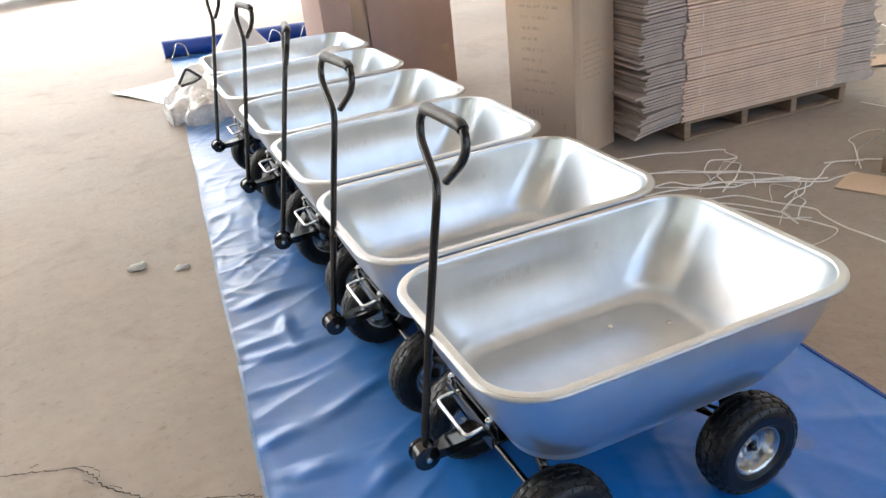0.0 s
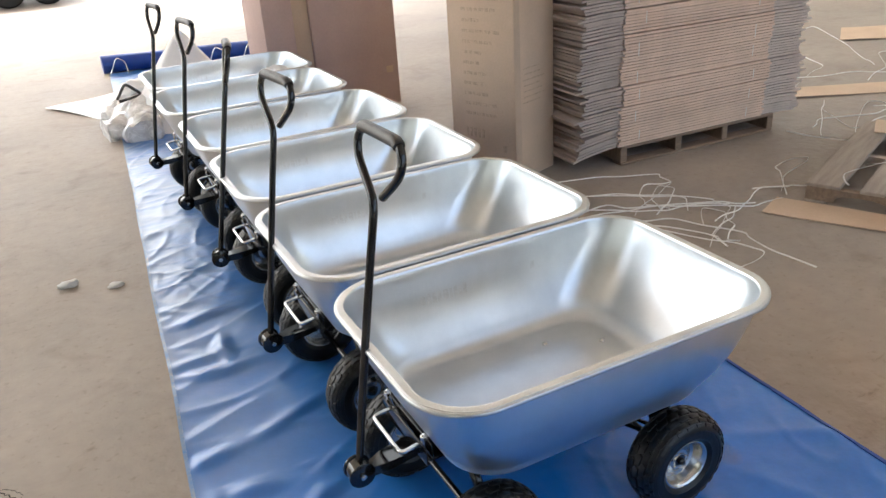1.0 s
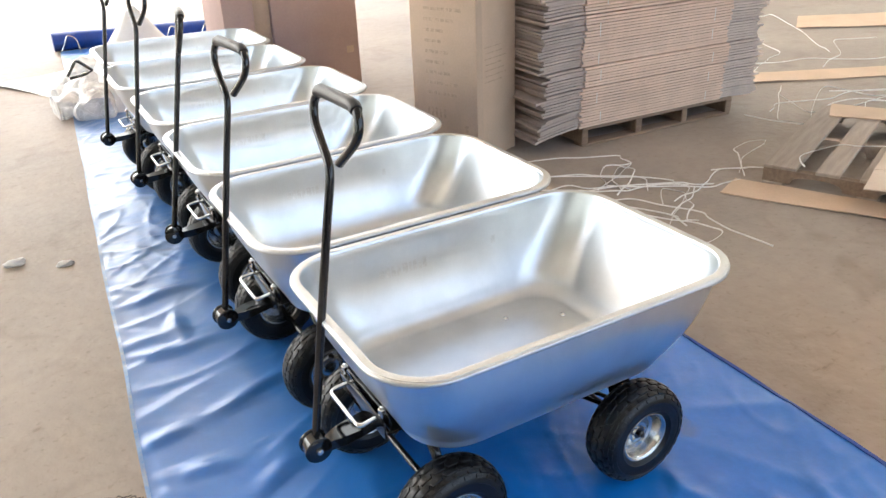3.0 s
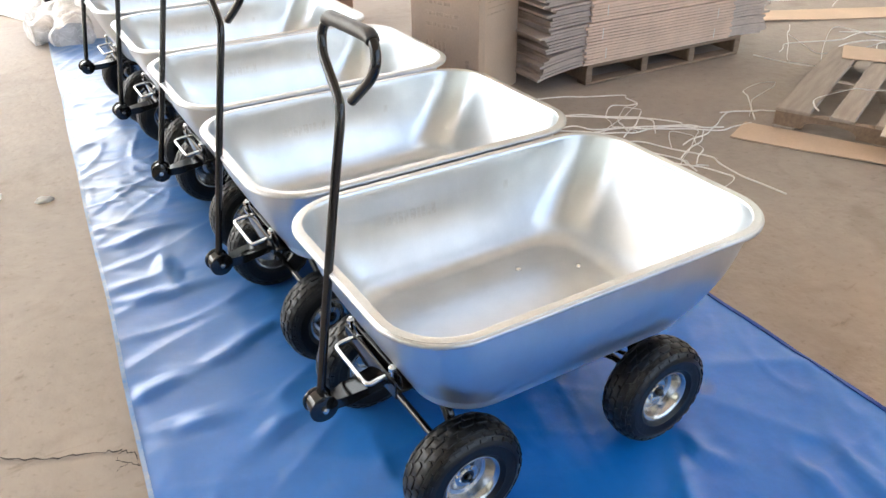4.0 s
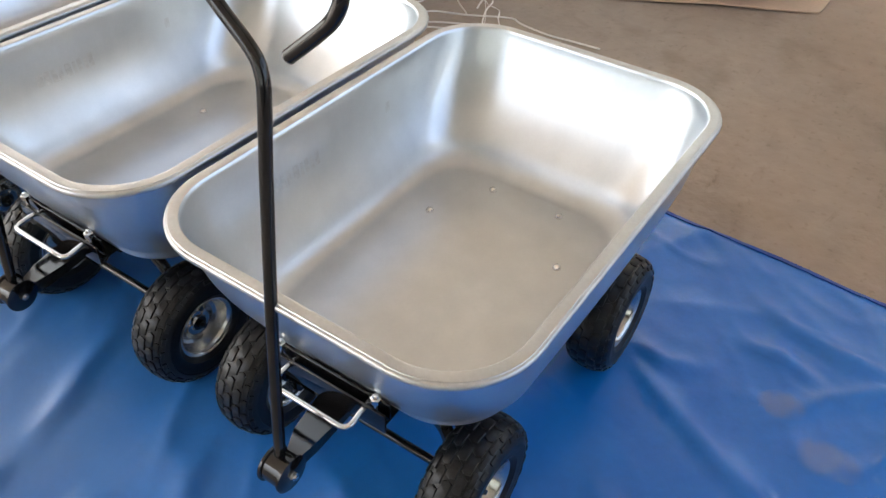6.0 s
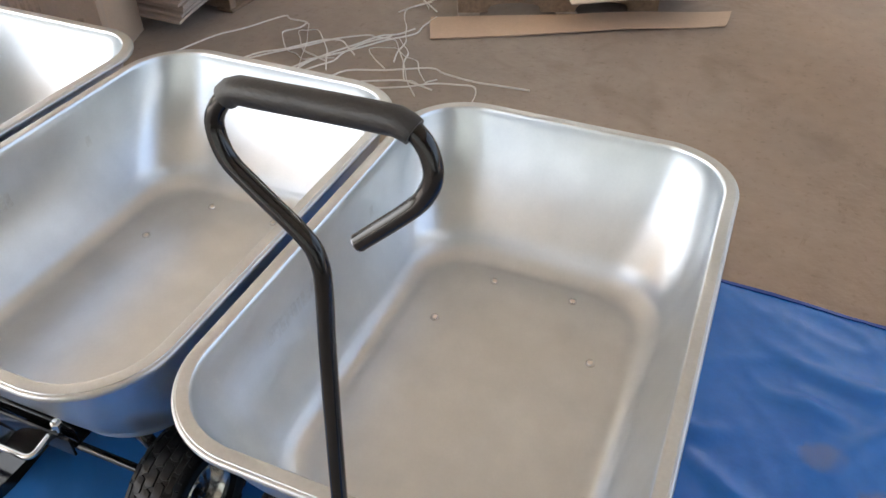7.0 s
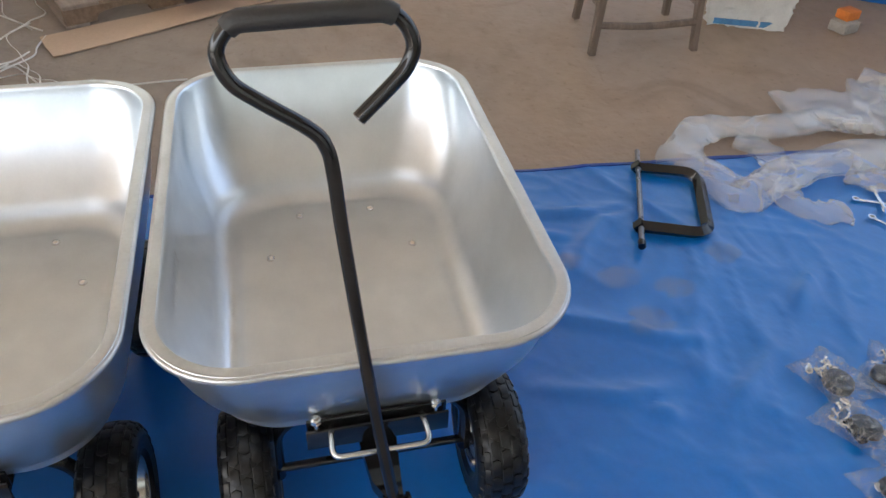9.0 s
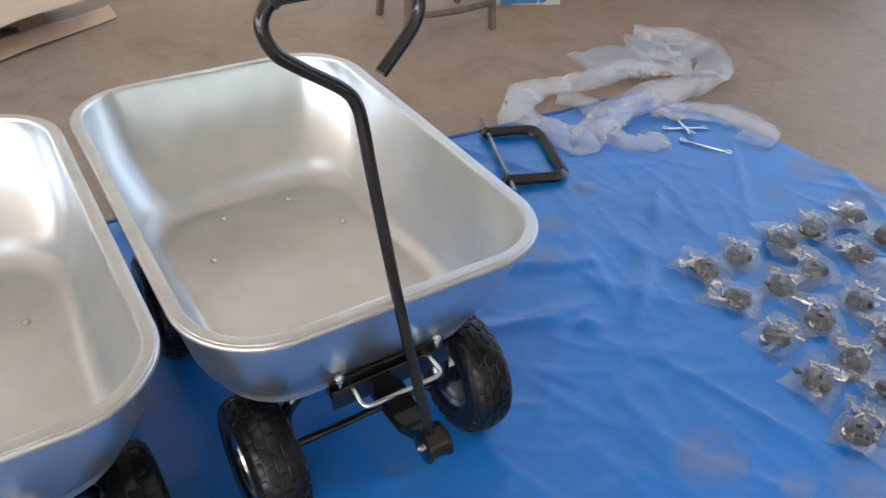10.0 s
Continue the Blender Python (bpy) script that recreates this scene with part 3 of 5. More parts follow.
def build_tarp():
    y0, y1, nu, nv = -1.97, 6.95, 150, 760
    bm = bmesh.new()
    rows = []
    for j in range(nv + 1):
        t = j / nv
        y = y0 + (y1 - y0) * t
        row = []
        for i in range(nu + 1):
            s = i / nu
            xl, xr = tarp_left(y), tarp_right(y)
            x = xl + (xr - xl) * s + .012 * noise.noise(Vector((s * 4, y * 1.4, 9)))
            yy = y
            if y < -1.2:  # the near end curves away at its corners
                yy = y + max(0, (-1.2 - y) / .75) * (.32 * max(0, s - .55) ** 2 * 4 * .6 + .25 * max(0, .3 - s) ** 2 * 6)
            e = min(s, 1 - s) * (xr - xl)
            z = .004 + max(0, wrinkle(x, yy) + .004) * min(1, e / .04 + .25)
            if e < .03:
                z += .006 * (1 + noise.noise(Vector((y * 5, s * 40, 0)))) * (1 - e / .03)
            row.append(bm.verts.new((x, yy, z)))
        rows.append(row)
    for a, b in zip(rows, rows[1:]):
        for i in range(nu):
            bm.faces.new((a[i], a[i + 1], b[i + 1], b[i]))
    t = thing("tarpaulin", None, "creased blue plastic tarpaulin spread on the floor", "tarpaulin")
    hems = [[[r[k].co.copy() for r in rows] for k in ks] for ks in ((0, 1), (nu - 1, nu))]
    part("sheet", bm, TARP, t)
    # the right hem takes the roll's deep blue, standing in for its shadow
    for (a, b), mat, label in zip(hems, (HEM, ROLL), ("folded paler hem", "curled hem with its shadow painted as darker blue")):
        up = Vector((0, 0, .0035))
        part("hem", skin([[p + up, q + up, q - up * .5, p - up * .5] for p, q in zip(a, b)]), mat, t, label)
    # its unrolled end
    bm = bmesh.new()
    rings = []
    n = 40
    for k in range(n + 1):
        u = k / n
        x, y = .03 + 2.6 * u, 7.08 - .60 * u
        ring = []
        for i in range(28):
            a = 2 * math.pi * i / 28
            r = .088 * (1 + .10 * noise.noise(Vector((math.cos(a) * 1.5, math.sin(a) * 1.5, u * 7))))
            ring.append(Vector((x + .29 * r * math.sin(a) * 0, y + r * math.cos(a), .086 + r * .95 * math.sin(a))))
        rings.append(ring)
    roll = part("tarpaulin_roll", skin(rings), ROLL)
    tagged(roll, "thick roll of dark blue tarpaulin lying on the floor", "tarpaulin roll")
    # dry dusty patches
    for k, (x, y, s) in enumerate(((0.610, -0.757, .075), (0.543, -0.889, .07), (0.430, -0.767, .09), (0.649, -1.093, .07), (0.697, -0.636, .06), (0.327, -1.648, .06), (-0.316, -0.626, .12), (-0.544, -0.859, .12), (0.846, -0.204, .07), (0.35, -1.90, .13), (0.15, -1.90, .12), (-.462, -.722, .06))):
        bm = bmesh.new()
        rings = []
        for j in range(7):
            ring = []
            for i in range(30):
                a = 2 * math.pi * i / 30
                r = max(.02, j / 6) * (.8 + .5 * noise.noise(Vector((math.cos(a) * 1.1, math.sin(a) * 1.1, k * 3.7))) + .25 * noise.noise(Vector((math.cos(a) * 3, math.sin(a) * 3, k * 5.1))))
                u, v = r * math.cos(a), r * math.sin(a)
                ring.append(Vector((u, v, .0085 + max(0, wrinkle(x + s * u, y + s * 1.2 * v) + .004))))
            rings.append(ring)
        skin(rings, cap=False, bm=bm)
        d = part("dust_patch", bm, DUST)
        d.location, d.scale = (x, y, 0), (s, s * 1.2, 1)
        tagged(d, "pale dusty footprint on the blue tarpaulin", "dust patch", "dust patches", "stuff")


# ---- garden carts ----
CX, CY = .4025, .002


def build_tub(parent):
    """The pressed steel tub: thin sheet, flared below and upright above, with a flat rim and a grooved floor."""
    hx, hy = .4585, .3085
    fx, fy = .305, .240
    z_rim, z_floor, z_wall = .568, .305, .337
    u_wall = .0265

    def bowed(v, t):
        """The long sides are a little hollow between their corners."""
        k = max(0, 1 - ((v.x - CX) / .40) ** 2) * max(0, min(1, (abs(v.y) - .2) / .05))
        v.y += math.copysign(.0085 * k * math.sin(math.pi * min(1, max(0, t))), v.y)
        k = max(0, 1 - (v.y / .27) ** 2) * max(0, min(1, (abs(v.x - CX) - .25) / .05))
        v.x += math.copysign(.007 * k * math.sin(math.pi * min(1, max(0, t))), v.x - CX)

    def wall_half(t):
        e = t + .085 * math.sin(math.pi * t)
        return fx + u_wall + (hx - fx - u_wall) * e, fy + u_wall + (hy - fy - u_wall) * t + .0145 * math.sin(math.pi * t)

    def wall_ring(t, off=0.0):
        ax, ay = wall_half(t)
        ring = round_rect(CX + .004 * t, CY, ax + off, ay + off, .128 - .003 * t + off, z_wall + (z_rim - .010 - z_wall) * t, 20, 14)
        for v in ring:
            bowed(v, t)
        return ring

    def shaped(ring):
        """The foot of the front wall reaches forward; faint drawing wrinkles stand in the corners."""
        for v in ring:
            t = max(0, min(1, (v.z - z_floor) / .25))
            w = max(0, min(1, (v.z - z_floor - .06) / .06, (z_rim - .03 - v.z) / .06)) * max(0, min(1, (abs(v.x - CX) - .27) / .08)) * max(0, min(1, (abs(v.y - CY) - .16) / .06))
            if w > 0:
                a = math.atan2(v.y - CY, v.x - CX)
                k = 1 + (.0024 if v.x < CX else .0010) * w * math.sin(46 * a + 9 * v.z)
                v.x, v.y = CX + (v.x - CX) * k, CY + (v.y - CY) * k
            v.x -= .050 * (1 - t) * max(0, min(1, (CX - v.x) / .25))
            v.y += .004 * (1 - t)
            x, y = v.x, v.y
            v.x, v.y = x + .010 * y, y - .010 * (x - .1)
        return ring
    foot = ((-.014, -.0028), (-.007, -.0012), (-.001, .0016), (.0070, .0068), (.0145, .0132), (.0200, .0204), (.0240, .0270))
    inner = []
    for dx, dz in ((-.06, 0), (-.036, 0), (-.029, -.0005), (-.022, -.0022)) + foot:
        inner.append(round_rect(CX, CY, fx + dx, fy + dx, .112 + dx * .45, z_floor + dz, 20, 14))
    inner += [wall_ring(t) for t in (0, .08, .17, .27, .38, .5, .62, .74, .86, .95)]
    rim_from = len(inner) + 2
    for o, dz in ((.0002, -.0075), (.0010, -.0035), (.0035, -.0006), (.006, 0), (.0205, -.0010), (.0215, -.0022), (.0235, -.0022), (.0262, -.0040)):
        inner.append(round_rect(CX + .004, CY + .0025, hx + o, hy + o, .125 + o, z_rim + dz, 20, 14))
    for o, dz in ((.0275, -.0075), (.0265, -.0125), (.022, -.0150), (.015, -.0135)):
        inner.append(round_rect(CX + .004, CY + .0025, hx + o, hy + o, .125 + o, z_rim + dz, 20, 14))
    rim_to = len(inner)
    outer = [wall_ring(t, .003) for t in (.96, .86, .74, .62, .5, .38, .27, .17, .08, 0)]
    for dx, dz in foot[::-1] + ((-.03, -.0022), (-.06, -.0022)):
        outer.append(round_rect(CX, CY, fx + dx + .002, fy + dx + .002, .114 + dx * .45, z_floor + dz - .0035, 20, 14))
    inner, outer = [shaped(r) for r in inner], [shaped(r) for r in outer]
    bm = bmesh.new()
    skin(inner[:rim_from + 1], cap=False, bm=bm)
    vs = bm.verts[:]
    bm.faces.new(vs[:len(inner[0])])
    skin([inner[rim_to - 1]] + outer, cap=False, bm=bm)
    bm.verts.ensure_lookup_table()
    bm.faces.new(bm.verts[-len(inner[0]):])
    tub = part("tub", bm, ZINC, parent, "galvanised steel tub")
    part("rim", skin(inner[rim_from:rim_to], cap=False), RIM_ZINC, tub, "rolled dull zinc rim")
    for x, y in ((.5, .15), (.643, .077), (.645, -.087), (.497, -.16)):
        b = lathe([(.0090, 0), (.0088, .0030), (.0068, .0058), (.0036, .0070), (.0002, .0073)], 16, m=pose(x, y, z_floor))
        part("bolt", b, BOLT_HEAD, tub)

    def wall_at(x, z):
        """A place on the inside of the long wall."""
        t = (z - z_wall) / (z_rim - .010 - z_wall)
        v = Vector((x, CY + wall_half(t)[1], z))
        bowed(v, t)
        k = max(0, min(1, (z - z_floor) / .25))
        return Vector((x, v.y + .004 * (1 - k) - .010 * (x - .1) - .0011, z))

    # faded ink on the side wall, not readable
    def ink(x, w, zc, half, label=""):
        bm = skin([[wall_at(x + w * k / 3, z) for k in range(4)] for z in np.linspace(zc - half, zc + half, 5)], closed_ring=False)
        part("ink_bar", bm, INK, tub, label)
    random.seed(2)
    x = .20
    for k in range(9):
        w = random.uniform(.008, .016)
        ink(x, w, .463 + random.uniform(-.002, .002), .016 + random.uniform(-.003, .001), "faded grey ink mark" if k == 0 else "")
        x += w + random.uniform(.003, .007)
    ink(.56, .014, .473, .012)
    return tub


WHEEL_R = .138


def build_wheel(parent, x, side, y):
    """A pneumatic wheel: treaded tyre and pressed steel rim. side: +1 or -1, the outer face."""
    w = part("wheel", lathe([(.0125, -.03), (.016, -.028), (.016, .016), (.0125, .017)], 20, "y"), BLACK, parent)
    w.matrix_local = pose(x, y, WHEEL_R, 0, random.uniform(0, 360), 0 if side > 0 else 180) @ Matrix.Diagonal((1.03, 1.03, 1.03, 1))
    prof = [(.060, -.030), (.066, -.037), (.071, -.0415), (.076, -.0435), (.0775, -.0450), (.0795, -.0445), (.090, -.0470), (.1005, -.0468), (.1015, -.0480), (.1035, -.0476), (.111, -.0440), (.119, -.0390), (.1255, -.030),
            (.1285, -.016), (.1295, 0)]
    prof += [(r, -h) for r, h in prof[-2::-1]]
    part("tyre", lathe(prof, 64, "y", cap=False), RUBBER, w, "black pneumatic tyre")
    bm = bmesh.new()
    n = 24
    for i in range(n):
        for yc, hw, r0, la, tip, shift, t in ((0, .0085, .1290, .0160, .0040, 0, 0), (-.0186, .0080, .1270, .0156, .0040, .5, -9), (.0186, .0080, .1270, .0156, .0040, .5, 9),
                                             (-.0330, .0052, .1222, .0135, .0015, 0, -27), (.0330, .0052, .1222, .0135, .0015, 0, 27), (-.0412, .0040, .1145, .0085, 0, .5, -54), (.0412, .0040, .1145, .0085, 0, .5, 54)):
            m = pose(0, 0, 0, 0, 360 * (i + shift) / n, 0) @ pose(0, yc, r0, -t, 0, 0)
            rings = []
            for z, k in ((-.004, 1.03), (.0022, 1), (.0030, .90)):
                rings.append([m @ Vector((p * k, q * k, z)) for p, q in ((-la + tip, -hw), (la - tip, -hw), (la, 0), (la - tip, hw), (-la + tip, hw), (-la, 0))])
            skin(rings, bm=bm)
    part("tread", bm, RUBBER, w, "raised tread blocks")
    rim = [(.0080, .016), (.0165, .016), (.019, .012), (.0275, .012), (.030, .0085), (.043, .0045), (.0500, .008), (.0540, .018), (.0570, .030), (.0610, .0365), (.0655, .0385), (.0690, .0372), (.068, .034)]
    part("wheel_rim", lathe([(.068, -.034), (.0690, -.0372), (.0655, -.0385), (.0610, -.0365), (.0570, -.030), (.0545, -.018), (.052, -.004), (.030, .002), (.027, .0), (.0126, .0)], 44, "y", cap=False), WHEEL_ZINC, w, "silver inner rim dish")
    part("wheel_rim", lathe(rim, 44, "y", cap=False), WHEEL_ZINC, w, "silver pressed steel wheel rim")
    part("axle_nut", lathe([(.0085, .010), (.0085, .0245), (.0065, .0265), (.0048, .027), (.0048, .031), (.0003, .0315)], 12, "y"), BLACK, w)
    part("valve_stem", tube([(.038, .002, .006), (.038, .022, .006)], .0048, 8), BLACK, w)
    for a in (40, 160, 280):
        part("bolt", lathe([(.0042, .011), (.0042, .0155), (.0002, .016)], 6, "y", m=pose(.022 * math.cos(radians(a)), 0, .022 * math.sin(radians(a)))), CHROME, w)
    return w


HANDLE_LINE = [(0, -.012), (.25, .017), (.5, .039), (.605, .046), (.640, .052), (.664, .069), (.703, .124), (.728, .154), (.761, .1655), (.786, .152),
               (.796, .130), (.798, .015), (.799, -.025), (.785, -.049), (.759, -.060), (.735, -.053), (.714, -.035), (.673, .010)]


def build_handle(parent, px, py, pz, lean=.2111, tip_turn=0.0):
    """The bent pull handle, standing upright and resting on the rim."""
    h = part("handle", tube([(0, -.0162, .015), (0, .0162, .015)], .0285, 28), BLACK, parent, "black painted steel pull handle")
    h.matrix_local = pose(px, py, pz, 0, math.degrees(lean), tip_turn)
    pts3 = [Vector((0, y + .012, s)) for s, y in HANDLE_LINE]
    part("handle_bar", tube(smooth_path(pts3, 5), .0096, 14), BLACK, h)
    g = [Vector((0, .163, .7875)), Vector((0, .156, .7935))]
    g += [Vector((0, y, .7975 + .0015 * math.cos(y * 16))) for y in np.linspace(.147, -.012, 14)]
    g += [Vector((0, -.022, .7955)), Vector((0, -.028, .7925))]
    part("grip", tube(g, lambda t: .0142 - .0012 * (2 * t - 1) ** 8, 18), FOAM, h, "black foam grip sleeve")
    end, way = pts3[-1], (pts3[-1] - pts3[-2]).normalized()
    part("tube_end", tube([end - way * .001, end + way * .0006], .0098, 14), STEEL, h, "bare cut steel tube end")
    # flat black disc imitates the dark inside of an open tube
    part("tube_hollow", tube([end, end + way * .0010], .0074, 14), BLACK, h)
    # fork at the foot of the bar
    for s in (-1, 1):
        cheek = lathe([(.0002, -.003), (.0310, -.003), (.0325, -.002), (.0325, .002), (.0310, .003), (.0002, .003)], 28, "y", m=pose(0, s * .0195, .015))
        part("fork_cheek", cheek, BLACK, h)
        part("nut", lathe([(.0075, -.003), (.0075, .003), (.0002, .0035)], 6, "y", m=pose(0, s * .0265, .015)), CHROME, h)
    part("pivot_bolt", tube([(0, -.033, .015), (0, .033, .015)], .0038, 10), CHROME, h)
    return h


def build_cart(name_label):
    c = thing("garden_cart", None, name_label, "garden cart", "row of garden carts")
    build_tub(c)
    # hinge bar under the front of the tub
    part("hinge_bar", box(-.004, .034, -.115, .111, .322, .328, .001), BLACK, c)
    part("hinge_bar", box(-.014, -.009, -.122, .118, .318, .362, .001), BLACK, c)
    part("hinge_bar", box(.0, .005, -.120, .116, .336, .372, .001), BLACK, c)
    for y in (-.1, .1):
        part("hinge_bolt", tube([(-.008, y, .345), (-.006, y, .392)], .0038, 10), CHROME, c)
        part("nut", lathe([(.0092, 0), (.0092, .008), (.0060, .0095), (.0042, .014), (.0002, .0145)], 6, m=pose(-.0065, y, .378)), CHROME, c, "shiny zinc nut")
    part("latch", tube(fillet([(.012, -.078, .352), (-.022, -.080, .352), (-.058, -.082, .346), (-.058, .080, .346), (-.022, .078, .352), (.012, .076, .352)], .022), .0052, 10), CHROME, c, "silver bent wire tipping latch")
    # pull arm from the steering plate to the handle fork
    part("pull_arm", skin([[Vector((x, y0, z)), Vector((x, y1, z)), Vector((x, y1, z - t)), Vector((x, y0, z - t))]
                           for x, y0, y1, z, t in ((.10, -.034, .030, .300, .016), (.0, -.034, .030, .296, .016), (-.075, -.028, .020, .290, .026), (-.112, -.0255, .0015, .290, .026), (-.138, -.0255, .0015, .288, .02))]), BLACK, c)
    build_handle(c, -.142, -.012, .256)
    # front axle, steering plate and curved legs
    part("steering_plate", box(.03, .19, -.055, .05, .278, .290, .003), BLACK, c)
    part("king_pin", lathe([(.03, .265), (.03, .3), (.012, .301), (.012, .258), (.03, .258)], 20, m=pose(.088, -.002, 0)), BLACK, c)
    part("front_axle", tube([(.083, -.21, WHEEL_R), (.083, .202, WHEEL_R)], .0085, 12), BLACK, c)
    for s in (-1, 1):
        leg = fillet([(.088, s * .04 - .004, .282), (.088, s * .135 - .004, .278), (.088, s * .178 - .004, .235), (.088, s * .18 - .004, .11)], .05)
        part("axle_leg", tube(leg, .0125, 12), BLACK, c)
    # rear axle with braces
    part("rear_axle", tube([(.619, -.235, WHEEL_R), (.619, .229, WHEEL_R)], .0085, 12), BLACK, c)
    for s in (-1, 1):
        y = s * .165 - .004
        part("rear_leg", skin([[Vector((x - .018, y - .002, z)), Vector((x + .018, y - .002, z)), Vector((x + .018, y + .003, z)), Vector((x - .018, y + .003, z))] for x, z in ((.655, .292), (.64, .11))]), BLACK, c)
        part("rear_leg", skin([[Vector((x - .015, y - .016, z)), Vector((x + .015, y - .016, z)), Vector((x + .015, y - .011, z)), Vector((x - .015, y - .011, z))] for x, z in ((.585, .292), (.632, .13))]), BLACK, c)
        part("brace_rod", tube([(.63, y - .005, .145), (.40, s * .06, .285)], .0055, 8), BLACK, c)
        part("brace_rod", tube([(.65, y - .005, .160), (.42, s * .06, .292)], .0055, 8), BLACK, c)
        part("frame_rail", box(.05, .72, s * .07 - .015, s * .07 + .015, .285, .305, .002), BLACK, c)
    for o in c.children:
        if o.name.split(".")[0] in ("hinge_bar", "hinge_bolt", "nut", "latch", "pull_arm", "steering_plate", "king_pin", "frame_rail"):
            o.location.z -= .013
    random.seed(5)
    for x, y in ((.083, .229), (.619, .248)):
        build_wheel(c, x, 1, y - .004)
        build_wheel(c, x, -1, -y - .003)
    return c


CART_LABEL = "galvanised steel garden cart with black pull handle on blue tarpaulin"
first_cart = build_cart(CART_LABEL)
for x, y, turn, twist in ((-.005, .690, 0, 5), (.010, 1.389, -.3, -11), (.022, 2.078, -.4, 6), (.009, 2.793, -.3, 6)):
    cart = copy_thing(first_cart, pose(x, y, 0, 0, 0, turn))
    for o in cart.children:
        if o.name.startswith("handle"):
            o.matrix_basis = o.matrix_basis @ pose(0, 0, 0, 0, 0, twist)
build_tarp()


# ---- cartons and pallets ----
def build_carton(m, sx, sy, h, mat, label, prints=True, seam=True):
    c = thing("carton", m, label, "carton", "tall cartons")
    part("body", box(0, sx, 0, sy, 0, h, .006), mat, c)
    for x0, x1 in ((.004, sx / 2 - .001), (sx / 2 + .001, sx - .004)):
        part("top_flap", box(x0, x1, .004, sy - .004, h + .0005, h + .0055, .001), mat, c)
    if not seam:
        part("tape", box(sx / 2 - .025, sx / 2 + .025, -.002, -.0005, h - .09, h + .002), TAPE, c, "pale packing tape strip")
        part("paper_label", box(sx - .10, sx - .045, -.0015, -.0003, .24, .29), KRAFT, c, "small pale paper label")
    if seam:
        part("tape", box(.0, .05, -.002, -.0005, .01, h - .01), TAPE, c, "pale packing tape strip")
    if prints:
        random.seed(11)
        z = .95
        while z > .32:
            n = random.randint(3, 7)
            y = .10
            for k in range(n):
                w = random.uniform(.015, .05)
                if y + w > sy - .06:
                    break
                part("print_bar", box(-.0015, -.0003, sy - y - w, sy - y, z, z + .016), PRINT, c)
                y += w + .01
            z -= .055
        for k in range(5):
            part("print_bar", box(-.0015, -.0003, sy - .1 - .028 * k - .016, sy - .1 - .028 * k, .22, .27), PRINT, c)
        part("print_box", box(-.0015, -.0003, .06, .085, .16, .2), PRINT, c)
        part("paper_label", box(-.0015, -.0003, .03, .065, .09, .13), LABEL, c, "small white paper label")
        for k in range(7):
            part("print_bar", box(.07 + .01 * (k % 2), .22 + .02 * (k % 3), -.0015, -.0003, .60 - .03 * k, .606 - .03 * k), PRINT, c)
    return c


build_carton(pose(1.579, 1.961, 0, 0, 0, 20), .35, .44, 1.35, KRAFT, "tall brown cardboard carton with faded print, standing on the floor")
build_carton(pose(1.213, 4.0, 0, 0, 0, 0), .64, .5, 1.5, KRAFT_DARK, "tall red-brown cardboard carton standing beyond the carts", False, False)
build_carton(pose(1.093, 4.03, 0, 0, 0, 0), .117, .4, 1.5, KRAFT, "narrow pale cardboard carton wedged between two others", False, False)
build_carton(pose(.874, 4.0, 0, 0, 0, 0), .215, .5, 1.5, KRAFT_DARK, "narrow red-brown cardboard carton standing beyond the carts", False, False)


def board(x0, x1, y0, y1, z0, z1, seed):
    random.seed(seed)
    bm = box(x0, x1, y0, y1, z0, z1, .004, 1)
    for v in bm.verts:
        v.co += Vector((noise.noise(v.co * 9 + Vector((seed, 0, 0))), noise.noise(v.co * 9 + Vector((0, seed, 0))), 0)) * .004
    return bm


def build_pallet(m, length, depth, label):
    """Deck boards run along x, over stringers along y."""
    p = thing("pallet", m, label, "pallet", "wooden pallets")
    for k, (y, w) in enumerate(((0, .15), (.235, .105), (.425, .10), (.60, .10), (depth - .11, .11))):
        part("deck_board", board(0, length, y, y + w, .082, .1, k), WOOD, p, smooth=False)
        if k in (0, 2, 4):
            part("base_board", board(0, length, y, y + .095, 0, .016, k + 20), WOOD, p, smooth=False)
    side = [(.002, .016), (.002, .082), (depth, .082), (depth, .016)]
    for y0 in (depth - .13, .36):
        side += [(y0, .016)] + [(y0 - .115 + .115 * math.cos(q), .016 + .042 * math.sin(q) ** .5) for q in np.linspace(.12, math.pi - .12, 9)] + [(y0 - .23, .016)]
    for k, x in enumerate((.004, length / 2 - .02, length - .044)):
        bm = skin([[Vector((x + w, y, z)) for y, z in side] for w in (0, .003, .037, .04)])
        part("stringer", bm, WOOD_RED if k == 0 else WOOD, p, "brown raw wood stringer" if k == 0 else "", smooth=False)
    return p


